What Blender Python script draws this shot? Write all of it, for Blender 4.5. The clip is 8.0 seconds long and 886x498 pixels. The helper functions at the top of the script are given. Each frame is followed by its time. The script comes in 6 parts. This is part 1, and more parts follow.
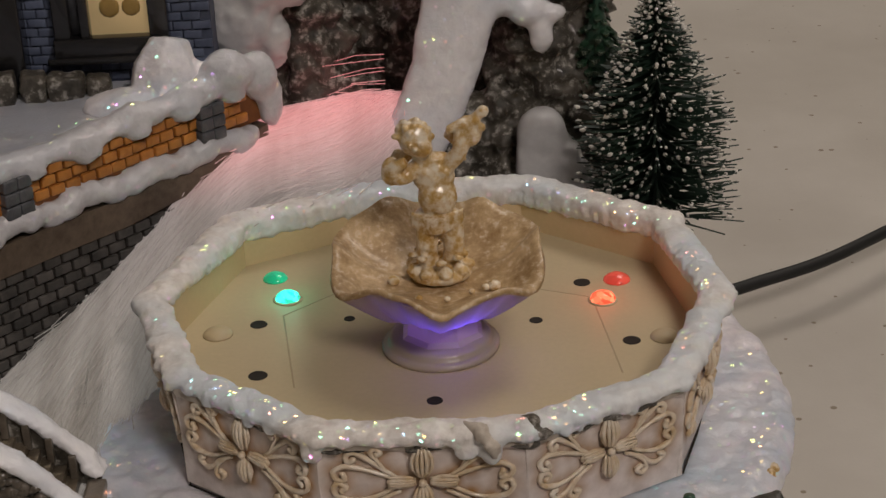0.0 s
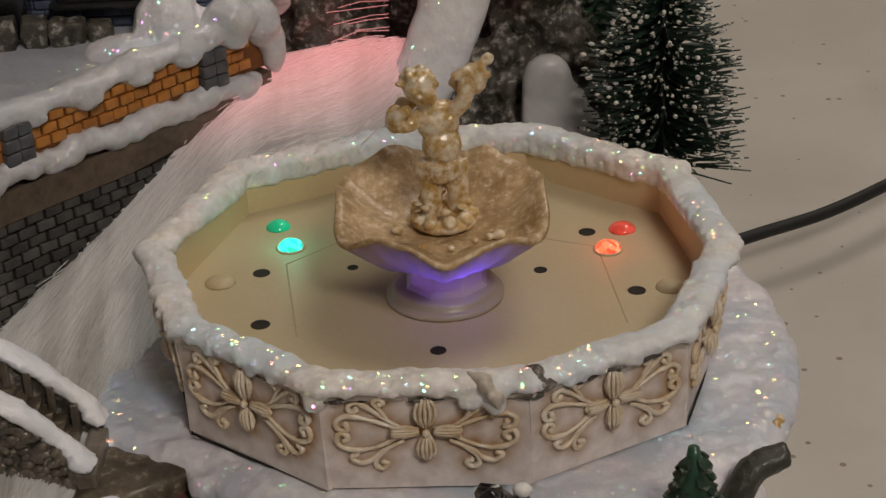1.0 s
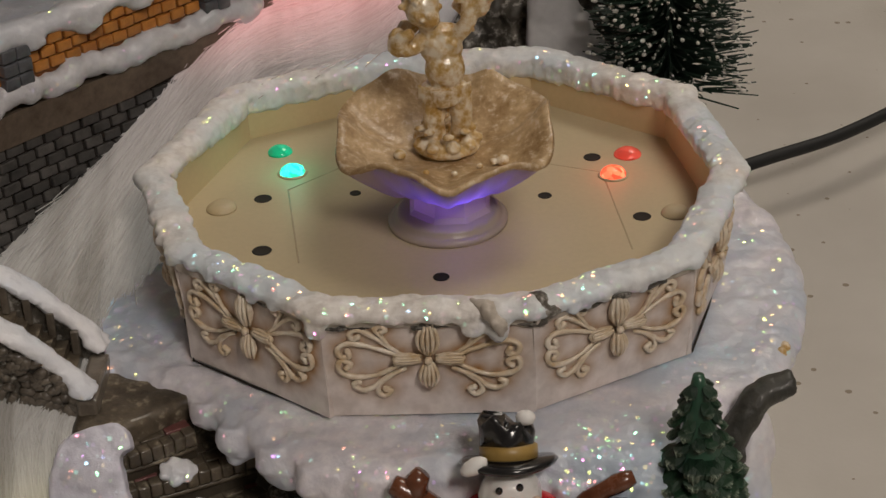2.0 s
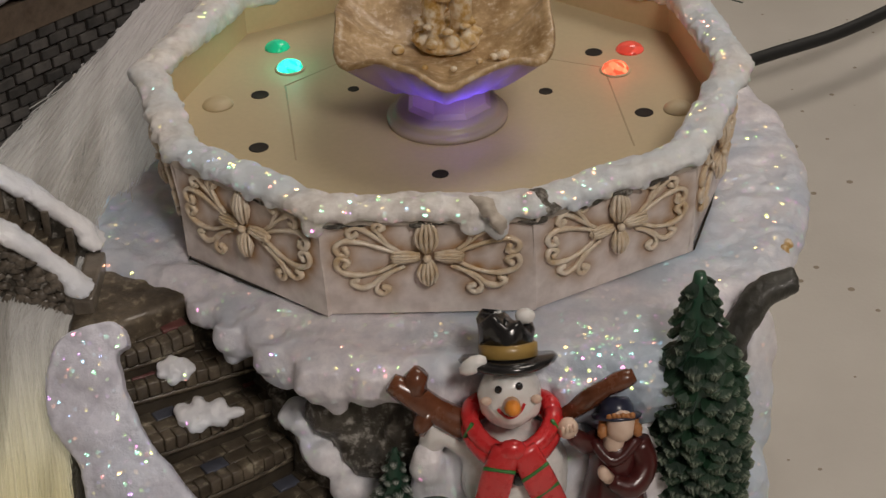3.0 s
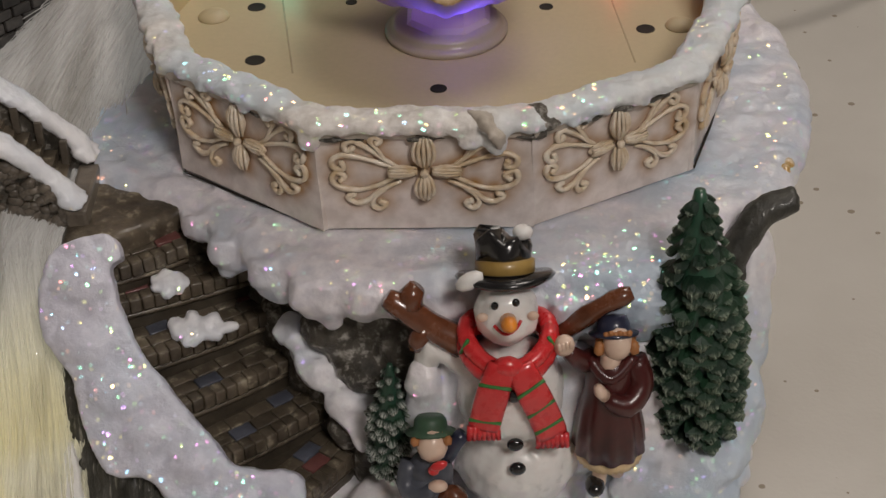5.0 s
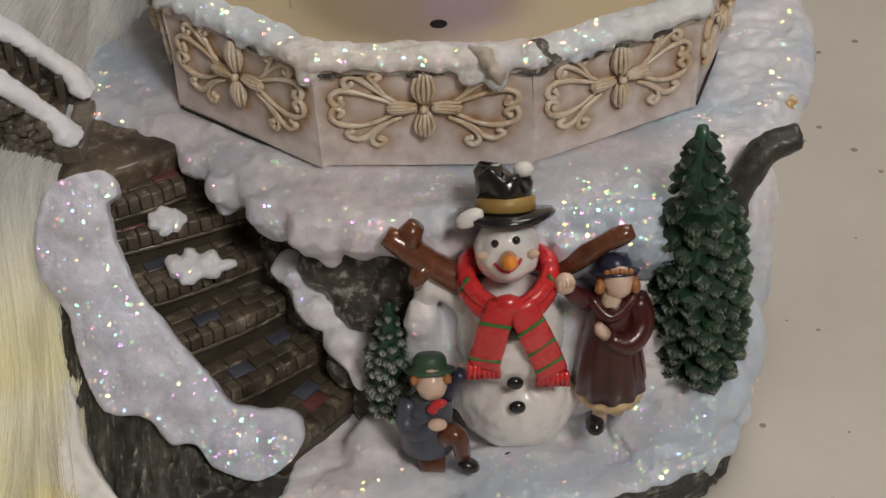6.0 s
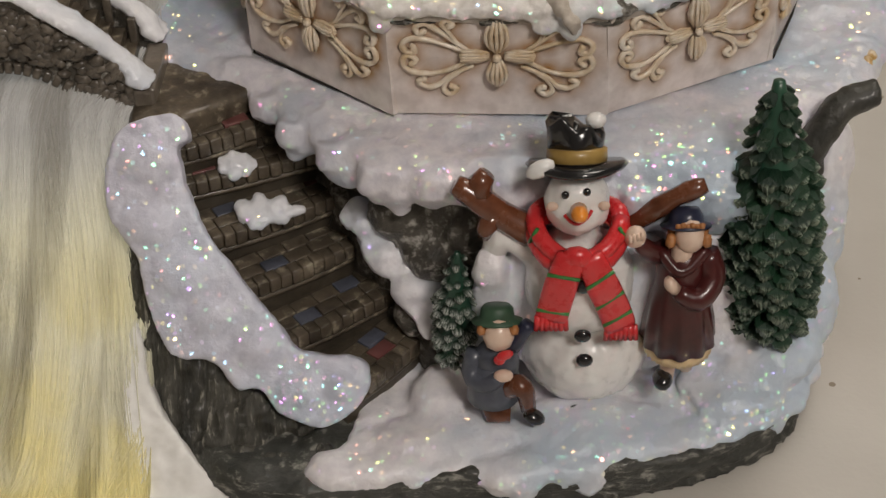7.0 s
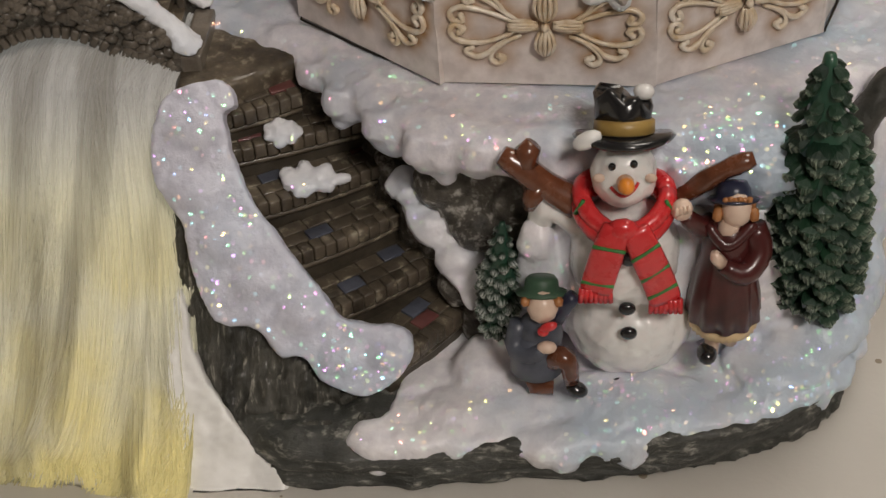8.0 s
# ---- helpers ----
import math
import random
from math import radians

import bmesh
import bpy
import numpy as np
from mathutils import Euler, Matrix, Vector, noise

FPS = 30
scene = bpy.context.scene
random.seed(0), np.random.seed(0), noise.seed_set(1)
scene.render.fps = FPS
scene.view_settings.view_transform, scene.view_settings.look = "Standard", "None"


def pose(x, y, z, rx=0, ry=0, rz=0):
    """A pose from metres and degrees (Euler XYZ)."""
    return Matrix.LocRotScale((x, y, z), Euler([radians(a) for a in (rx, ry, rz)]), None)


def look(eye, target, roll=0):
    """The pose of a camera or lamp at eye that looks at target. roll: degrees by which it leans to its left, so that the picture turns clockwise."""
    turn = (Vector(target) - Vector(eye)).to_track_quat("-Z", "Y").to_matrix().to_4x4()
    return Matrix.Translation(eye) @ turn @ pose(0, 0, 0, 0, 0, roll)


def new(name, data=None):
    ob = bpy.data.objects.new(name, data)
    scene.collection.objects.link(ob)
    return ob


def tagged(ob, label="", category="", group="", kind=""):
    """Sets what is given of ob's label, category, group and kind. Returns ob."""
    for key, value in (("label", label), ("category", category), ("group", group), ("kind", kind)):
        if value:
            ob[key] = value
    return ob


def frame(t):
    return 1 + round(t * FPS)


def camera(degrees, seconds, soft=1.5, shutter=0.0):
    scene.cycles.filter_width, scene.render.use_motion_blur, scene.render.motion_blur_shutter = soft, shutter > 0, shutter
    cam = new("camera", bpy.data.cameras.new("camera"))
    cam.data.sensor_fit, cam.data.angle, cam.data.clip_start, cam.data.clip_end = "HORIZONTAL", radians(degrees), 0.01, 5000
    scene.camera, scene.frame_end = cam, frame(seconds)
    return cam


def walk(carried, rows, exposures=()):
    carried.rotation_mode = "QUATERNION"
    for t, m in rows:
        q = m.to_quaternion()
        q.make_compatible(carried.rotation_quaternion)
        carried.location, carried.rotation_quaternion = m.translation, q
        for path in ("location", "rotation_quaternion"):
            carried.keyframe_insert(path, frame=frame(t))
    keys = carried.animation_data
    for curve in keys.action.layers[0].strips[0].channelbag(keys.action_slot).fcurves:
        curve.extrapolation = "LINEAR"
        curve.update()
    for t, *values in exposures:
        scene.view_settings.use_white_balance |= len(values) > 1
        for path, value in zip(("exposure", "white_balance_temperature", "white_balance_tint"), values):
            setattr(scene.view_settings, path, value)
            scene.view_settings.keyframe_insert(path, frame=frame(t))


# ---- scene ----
# All places below are in centimetres from the middle of the basin's floor; the table top lies OZ below it.
OZ = 5.8
cam = camera(27.53, 8.0, 1.5)
PATH = [
    (0.0, 0.044, -29.876, 15.704, -0.243, -24.982, -2.751),
    (0.5, 0.047, -29.785, 15.679, -0.198, -25.32, -2.757),
    (1.0, 0.061, -29.632, 15.611, 0.015, -26.63, -2.65),
    (1.2, 0.07, -29.57, 15.585, 0.03, -27.11, -2.67),
    (2.3, 0.132, -29.245, 15.43, 0.47, -29.82, -2.81),
    (2.5, 0.144, -29.185, 15.401, 0.508, -30.427, -2.834),
    (3.0, 0.17, -29.031, 15.283, 0.646, -32.235, -2.956),
    (3.5, 0.177, -28.91, 15.133, 0.684, -34.056, -2.812),
    (4.0, 0.178, -28.918, 15.14, 0.434, -34.55, -2.533),
    (4.2, 0.17, -28.91, 15.11, 0.65, -34.41, -2.5),
    (5.3, 0.15, -28.84, 14.93, 0.64, -34.89, -2.32),
    (5.5, 0.148, -28.796, 14.875, 0.679, -35.608, -2.337),
    (6.0, 0.139, -28.698, 14.81, 0.704, -36.485, -2.291),
    (6.5, 0.129, -28.585, 14.735, 2.351, -37.757, -2.575),
    (7.0, 0.126, -28.559, 14.717, 3.52, -37.999, -2.795),
    (7.5, 0.121, -28.494, 14.675, 4.121, -38.655, -2.904),
    (8.0, 0.119, -28.475, 14.662, 5.389, -38.891, -3.149),
]


def eye_pose(x, y, z, yaw, pitch, roll):
    turn = Euler((radians(90 + pitch), 0, radians(yaw))).to_matrix().to_4x4()
    return Matrix.Translation((x / 100, y / 100, (z + OZ) / 100)) @ turn @ pose(0, 0, 0, 0, 0, roll)


EXPOSURES = [(0.0, 0.03, 6450, 8), (1.2, 0.03, 6500, 5), (2.5, 0.08, 6450, 6), (3.5, 0.2, 6350, 6), (5.5, 0.28, 6200, 5), (6.5, 0.42, 6250, 4), (8.0, 0.42, 6300, 4)]
walk(cam, [(t, eye_pose(*row)) for t, *row in PATH], EXPOSURES)

# ---- light: one ceiling fitting behind and to the side of the ornament, an added front lamp, in a plain room ----
world = bpy.data.worlds.new("room_air")
world.use_nodes = True
world.node_tree.nodes["Background"].inputs[0].default_value = (1.0, 0.88, 0.74, 1)
world.node_tree.nodes["Background"].inputs[1].default_value = 0.05
scene.world = world


def area_lamp(name, eye, target, power, size, colour):
    data = bpy.data.lights.new(name, "AREA")
    data.energy, data.shape, data.size, data.color = power, "DISK", size, colour
    ob = new(name, data)
    ob.matrix_world = look(eye, target)
    return ob


area_lamp("ceiling_light_glow", (0.55, 0.75, 1.6), (0, 0, 0), 9.2, 0.8, (1.0, 0.87, 0.77))
# unseen lamp below ceiling height, added to brighten the front of the ornament
area_lamp("front_fill_glow", (0.55, -1.25, 1.4), (0, -0.05, 0), 12.2, 0.45, (1.0, 0.87, 0.80))


def point_lamp(name, place, power, radius, colour):
    data = bpy.data.lights.new(name, "POINT")
    data.energy, data.shadow_soft_size, data.color = power, radius, colour
    ob = new(name, data)
    ob.location = place
    return ob


# ---- materials ----
def nodes_of(name):
    m = bpy.data.materials.new(name)
    m.use_nodes = True
    nt = m.node_tree
    return m, nt, nt.nodes, nt.links, nt.nodes["Principled BSDF"]


def add(nt, kind, **values):
    n = nt.nodes.new(kind)
    for key, value in values.items():
        if key in n.inputs:
            n.inputs[key].default_value = value
    return n


def ramp(nt, stops, source):
    n = nt.nodes.new("ShaderNodeValToRGB")
    while len(n.color_ramp.elements) < len(stops):
        n.color_ramp.elements.new(0.5)
    for e, (at, c) in zip(n.color_ramp.elements, stops):
        e.position, e.color = at, (*c, 1) if len(c) == 3 else c
    nt.links.new(source, n.inputs[0])
    return n


def mix(nt, fac, a, b, mode="MIX"):
    n = nt.nodes.new("ShaderNodeMix")
    n.data_type, n.blend_type = "RGBA", mode
    for socket, v in ((n.inputs[0], fac), (n.inputs[6], a), (n.inputs[7], b)):
        if isinstance(v, bpy.types.NodeSocket):
            nt.links.new(v, socket)
        else:
            socket.default_value = v if not isinstance(v, tuple) else (*v, 1)
    return n.outputs[2]


def paint(name, dark, light, rough=0.5, grain=300, coarse=60, bump=0.2, metal=0.0, coat=0.0, vary=0.0, sss=0.0, dust=None, depth=0.0004, squash=None):
    """A hand-painted resin: two scales of mottling, fine relief, and a pale dry-brushed dust on the high spots."""
    m, nt, n, l, p = nodes_of(name)
    tc = n.new("ShaderNodeTexCoord")
    big = add(nt, "ShaderNodeTexNoise", Scale=coarse, Detail=4.0)
    fine = add(nt, "ShaderNodeTexNoise", Scale=grain, Detail=6.0, Roughness=0.65)
    where = tc.outputs["Object"]
    if squash:
        fit = n.new("ShaderNodeMapping")
        fit.inputs["Scale"].default_value = squash
        l.new(where, fit.inputs["Vector"])
        where = fit.outputs[0]
    for t in (big, fine):
        l.new(where, t.inputs["Vector"])
    both = mix(nt, 0.5, big.outputs["Fac"], fine.outputs["Fac"])
    col = ramp(nt, [(0.36, dark), (0.62, light)], both).outputs[0]
    if vary:
        info = n.new("ShaderNodeObjectInfo")
        hsv = add(nt, "ShaderNodeHueSaturation")
        shade = n.new("ShaderNodeMapRange")
        shade.inputs[3].default_value, shade.inputs[4].default_value = 1 - vary, 1 + vary
        l.new(info.outputs["Random"], shade.inputs[0])
        l.new(shade.outputs[0], hsv.inputs["Value"])
        l.new(col, hsv.inputs["Color"])
        col = hsv.outputs[0]
    if dust:
        colour, lo, hi = dust
        mask = ramp(nt, [(lo, (0, 0, 0)), (hi, (1, 1, 1))], fine.outputs["Fac"]).outputs[0]
        col = mix(nt, mask, col, colour)
    l.new(col, p.inputs["Base Color"])
    rr = n.new("ShaderNodeMapRange")
    rr.inputs[3].default_value, rr.inputs[4].default_value = max(rough - 0.12, 0.03), min(rough + 0.12, 1)
    l.new(fine.outputs["Fac"], rr.inputs[0])
    l.new(rr.outputs[0], p.inputs["Roughness"])
    p.inputs["Metallic"].default_value = metal
    p.inputs["Coat Weight"].default_value = coat
    p.inputs["Coat Roughness"].default_value = 0.12
    if sss:
        p.inputs["Subsurface Weight"].default_value = sss
        p.inputs["Subsurface Radius"].default_value = (0.004, 0.003, 0.003)
        p.inputs["Subsurface Scale"].default_value = 1.0
    b = add(nt, "ShaderNodeBump", Strength=bump, Distance=depth)
    l.new(both, b.inputs["Height"])
    l.new(b.outputs[0], p.inputs["Normal"])
    return m


def glitter_snow(name, dark, light, amount=0.5, rough=0.45, patch=(0.74, 0.80, 0.90)):
    """Painted snow with loose flakes of glitter, each flake tilted its own way."""
    m, nt, n, l, p = nodes_of(name)
    tc = n.new("ShaderNodeTexCoord")
    big = add(nt, "ShaderNodeTexNoise", Scale=38.0, Detail=3.0)
    fine = add(nt, "ShaderNodeTexNoise", Scale=420.0, Detail=5.0, Roughness=0.6)
    cells = add(nt, "ShaderNodeTexVoronoi", Scale=1150.0)
    groups = add(nt, "ShaderNodeTexNoise", Scale=85.0, Detail=3.0)
    for t in (big, fine, cells, groups):
        l.new(tc.outputs["Object"], t.inputs["Vector"])
    base = ramp(nt, [(0.35, dark), (0.65, light)], fine.outputs["Fac"]).outputs[0]
    tint = ramp(nt, [(0.44, (0, 0, 0)), (0.64, (1, 1, 1))], big.outputs["Fac"]).outputs[0]
    base = mix(nt, tint, base, patch)
    # which cells carry a flake, in loose groups
    sep = n.new("ShaderNodeSeparateColor")
    l.new(cells.outputs["Color"], sep.inputs[0])
    dense = n.new("ShaderNodeMapRange")
    dense.inputs[1].default_value, dense.inputs[2].default_value = 0.45, 0.7
    dense.inputs[3].default_value, dense.inputs[4].default_value = 1 - 0.14 * amount, 1 - 0.85 * amount
    l.new(groups.outputs["Fac"], dense.inputs[0])
    has = n.new("ShaderNodeMath")
    has.operation = "GREATER_THAN"
    l.new(sep.outputs[0], has.inputs[0])
    l.new(dense.outputs[0], has.inputs[1])
    near = n.new("ShaderNodeMath")
    near.operation = "LESS_THAN"
    near.inputs[1].default_value = 0.42
    l.new(cells.outputs["Distance"], near.inputs[0])
    flake = n.new("ShaderNodeMath")
    flake.operation = "MULTIPLY"
    l.new(has.outputs[0], flake.inputs[0])
    l.new(near.outputs[0], flake.inputs[1])
    hue = add(nt, "ShaderNodeCombineColor")
    hue.mode = "HSV"
    l.new(sep.outputs[1], hue.inputs[0])
    hue.inputs[1].default_value, hue.inputs[2].default_value = 0.72, 1.0
    l.new(base, p.inputs["Base Color"])
    p.inputs["Roughness"].default_value = rough
    b = add(nt, "ShaderNodeBump", Strength=0.5, Distance=0.0007)
    l.new(fine.outputs["Fac"], b.inputs["Height"])
    tilt = n.new("ShaderNodeVectorMath")
    tilt.operation = "SUBTRACT"
    l.new(cells.outputs["Color"], tilt.inputs[0])
    tilt.inputs[1].default_value = (0.5, 0.5, 0.5)
    big_tilt = n.new("ShaderNodeVectorMath")
    big_tilt.operation = "SCALE"
    l.new(tilt.outputs[0], big_tilt.inputs[0])
    reach = n.new("ShaderNodeMath")
    reach.operation = "MULTIPLY"
    reach.inputs[1].default_value = 1.1
    l.new(flake.outputs[0], reach.inputs[0])
    l.new(reach.outputs[0], big_tilt.inputs["Scale"])
    total = n.new("ShaderNodeVectorMath")
    total.operation = "ADD"
    l.new(b.outputs[0], total.inputs[0])
    l.new(big_tilt.outputs[0], total.inputs[1])
    unit = n.new("ShaderNodeVectorMath")
    unit.operation = "NORMALIZE"
    l.new(total.outputs[0], unit.inputs[0])
    gloss = n.new("ShaderNodeBsdfGlossy")
    gloss.inputs["Roughness"].default_value = 0.24
    l.new(unit.outputs[0], gloss.inputs["Normal"])
    l.new(mix(nt, flake.outputs[0], (0.0, 0.0, 0.0), hue.outputs[0]), gloss.inputs["Color"])
    both = n.new("ShaderNodeAddShader")
    l.new(p.outputs[0], both.inputs[0])
    l.new(gloss.outputs[0], both.inputs[1])
    l.new(both.outputs[0], n["Material Output"].inputs["Surface"])
    l.new(b.outputs[0], p.inputs["Normal"])
    p.inputs["Subsurface Weight"].default_value = 0.12
    p.inputs["Subsurface Radius"].default_value = (0.003, 0.003, 0.003)
    p.inputs["Subsurface Scale"].default_value = 1.0
    return m


def glowing(name, colour, strength, facets=0.0):
    m, nt, n, l, p = nodes_of(name)
    p.inputs["Base Color"].default_value = (*colour, 1)
    p.inputs["Emission Color"].default_value = (*colour, 1)
    p.inputs["Emission Strength"].default_value = strength
    p.inputs["Roughness"].default_value = 0.15
    if facets:
        tc = n.new("ShaderNodeTexCoord")
        cells = add(nt, "ShaderNodeTexVoronoi", Scale=facets)
        l.new(tc.outputs["Object"], cells.inputs["Vector"])
        sep = n.new("ShaderNodeSeparateColor")
        l.new(cells.outputs["Color"], sep.inputs[0])
        span = n.new("ShaderNodeMapRange")
        span.inputs[1].default_value, span.inputs[2].default_value, span.inputs[3].default_value, span.inputs[4].default_value = 0.35, 1.0, 0.35 * strength, 2.2 * strength
        l.new(sep.outputs[0], span.inputs[0])
        l.new(span.outputs[0], p.inputs["Emission Strength"])
    return m


SNOW = glitter_snow("painted_snow", (0.78, 0.75, 0.79), (0.92, 0.89, 0.91), 0.85, 0.34, (0.57, 0.65, 0.75))
SHELF_SNOW = glitter_snow("blue_washed_shelf_snow", (0.66, 0.64, 0.70), (0.83, 0.80, 0.84), 0.85, 0.34, (0.47, 0.55, 0.65))
BANISTER_SNOW = glitter_snow("lavender_banister_snow", (0.62, 0.62, 0.72), (0.76, 0.76, 0.86), 1.0, 0.42, (0.60, 0.66, 0.78))
# darker snow: the shade over the terrace is put into its colour
TERRACE_SNOW = glitter_snow("shaded_terrace_snow", (0.40, 0.40, 0.44), (0.56, 0.56, 0.60), 0.3, 0.3, (0.46, 0.49, 0.56))
RIM_SNOW = glitter_snow("rim_snow", (0.66, 0.62, 0.58), (0.88, 0.85, 0.82), 1.0, 0.5, (0.66, 0.72, 0.77))
# same for parapet and ledge: snow colour dimmed for the shade there
PARAPET_SNOW = glitter_snow("shaded_parapet_snow", (0.54, 0.54, 0.57), (0.66, 0.66, 0.69), 0.3, 0.3, (0.52, 0.55, 0.61))
GLOSS_SNOW = glitter_snow("glossy_snow", (0.82, 0.82, 0.86), (0.91, 0.91, 0.94), 0.25, 0.25)
CREAM = paint("cream_plastic", (0.60, 0.47, 0.27), (0.66, 0.52, 0.31), 0.38, 900, 40, 0.05)
FLOOR_CREAM = paint("cream_floor_plastic", (0.50, 0.42, 0.265), (0.56, 0.47, 0.30), 0.48, 900, 40, 0.04)
SEAM = paint("dull_seam", (0.36, 0.29, 0.18), (0.44, 0.36, 0.23), 0.6)
BLUE_MORTAR = paint("dark_blue_mortar", (0.045, 0.055, 0.085), (0.075, 0.09, 0.14), 0.7)
DARK_MORTAR = paint("brown_orange_mortar", (0.13, 0.045, 0.012), (0.24, 0.09, 0.022), 0.6)
HOLE = paint("dark_hole", (0.01, 0.008, 0.006), (0.02, 0.015, 0.01), 0.8)
GOLD_RESIN = paint("antique_gold_resin", (0.44, 0.25, 0.06), (0.74, 0.54, 0.25), 0.3, 480, 110, 0.5, 0.0, 0.5, dust=((0.82, 0.73, 0.58), 0.44, 0.62))
BOWL_RESIN = paint("washed_bowl_resin", (0.30, 0.185, 0.08), (0.66, 0.48, 0.27), 0.42, 700, 150, 0.9, coat=0.25, dust=((0.76, 0.68, 0.57), 0.54, 0.78))
PEDESTAL = paint("milky_pedestal_plastic", (0.55, 0.45, 0.38), (0.62, 0.52, 0.44), 0.3, 700, 60, 0.1, coat=0.3, sss=0.2)


def milky(name, colour):
    """Milky plastic that lets lamp light through."""
    m, nt, n, l, p = nodes_of(name)
    p.inputs["Base Color"].default_value = (*colour, 1)
    p.inputs["Roughness"].default_value = 0.25
    tr = n.new("ShaderNodeBsdfTranslucent")
    tr.inputs["Color"].default_value = (*colour, 1)
    tc = n.new("ShaderNodeTexCoord")
    fine = add(nt, "ShaderNodeTexNoise", Scale=260.0, Detail=4.0)
    l.new(tc.outputs["Object"], fine.inputs["Vector"])
    bump = add(nt, "ShaderNodeBump", Strength=0.3, Distance=0.0004)
    l.new(fine.outputs["Fac"], bump.inputs["Height"])
    l.new(bump.outputs[0], p.inputs["Normal"])
    blend = n.new("ShaderNodeMixShader")
    blend.inputs[0].default_value = 0.35
    l.new(p.outputs[0], blend.inputs[1])
    l.new(tr.outputs[0], blend.inputs[2])
    l.new(blend.outputs[0], n["Material Output"].inputs["Surface"])
    return m


MILKY = milky("milky_lit_plastic", (0.62, 0.53, 0.46))
ROCK = paint("dark_painted_rock", (0.022, 0.02, 0.016), (0.13, 0.115, 0.092), 0.42, 520, 110, 1.0, coat=0.15, dust=((0.48, 0.46, 0.42), 0.52, 0.68), depth=0.0012)
PLINTH = paint("grey_green_plinth", (0.022, 0.024, 0.021), (0.085, 0.085, 0.074), 0.42, 620, 150, 1.0, coat=0.12, dust=((0.36, 0.35, 0.31), 0.55, 0.7), depth=0.0012, squash=(0.5, 0.5, 1.6))
STREAKED = paint("streaked_stair_rock", (0.022, 0.022, 0.018), (0.10, 0.095, 0.078), 0.42, 900, 260, 1.0, coat=0.12, dust=((0.42, 0.40, 0.34), 0.57, 0.7), depth=0.0014, squash=(1.5, 0.5, 0.1))
STEP = paint("brown_step_resin", (0.045, 0.036, 0.026), (0.155, 0.125, 0.088), 0.38, 420, 120, 0.9, coat=0.3, vary=0.25, dust=((0.34, 0.30, 0.22), 0.56, 0.7))
STEP_GROUT = paint("dark_step_grout", (0.03, 0.024, 0.017), (0.085, 0.07, 0.05), 0.45, 420, 120, 0.7)
STEP_RED = paint("maroon_step_brick", (0.12, 0.04, 0.038), (0.19, 0.075, 0.068), 0.35, 420, 120, 0.6, coat=0.35)
STEP_BLUE = paint("slate_step_brick", (0.05, 0.055, 0.072), (0.12, 0.13, 0.17), 0.35, 420, 120, 0.6, coat=0.35)
BRICK_GREY = paint("grey_wall_brick", (0.03, 0.029, 0.028), (0.10, 0.092, 0.086), 0.5, 420, 100, 0.7, coat=0.15, vary=0.3)
BRICK_BROWN = paint("brown_wall_trim", (0.07, 0.05, 0.035), (0.17, 0.13, 0.095), 0.5, 420, 90, 0.6, coat=0.1)
BRICK_ORANGE = paint("orange_brick", (0.36, 0.13, 0.025), (0.58, 0.24, 0.05), 0.4, 420, 120, 0.5, coat=0.3, vary=0.18)
BRICK_BLUE = paint("blue_grey_brick", (0.06, 0.076, 0.125), (0.12, 0.145, 0.22), 0.55, 420, 100, 0.4, vary=0.15)
SLATE = paint("slate_block", (0.05, 0.055, 0.065), (0.14, 0.145, 0.16), 0.4, 420, 120, 0.7, coat=0.25)
STONE = paint("bridge_stone", (0.055, 0.045, 0.034), (0.17, 0.145, 0.115), 0.38, 420, 120, 0.8, coat=0.35, vary=0.25)
BARK = paint("dark_branch_resin", (0.02, 0.021, 0.018), (0.075, 0.072, 0.06), 0.45, 420, 120, 0.9, coat=0.12, depth=0.001)
BLACK = paint("black_gloss", (0.008, 0.008, 0.009), (0.018, 0.018, 0.02), 0.22, 300, 60, 0.15, coat=0.6)
GREEN_PINE = paint("dark_green_resin", (0.012, 0.045, 0.028), (0.03, 0.085, 0.052), 0.35, 300, 80, 0.5, coat=0.4, vary=0.25)


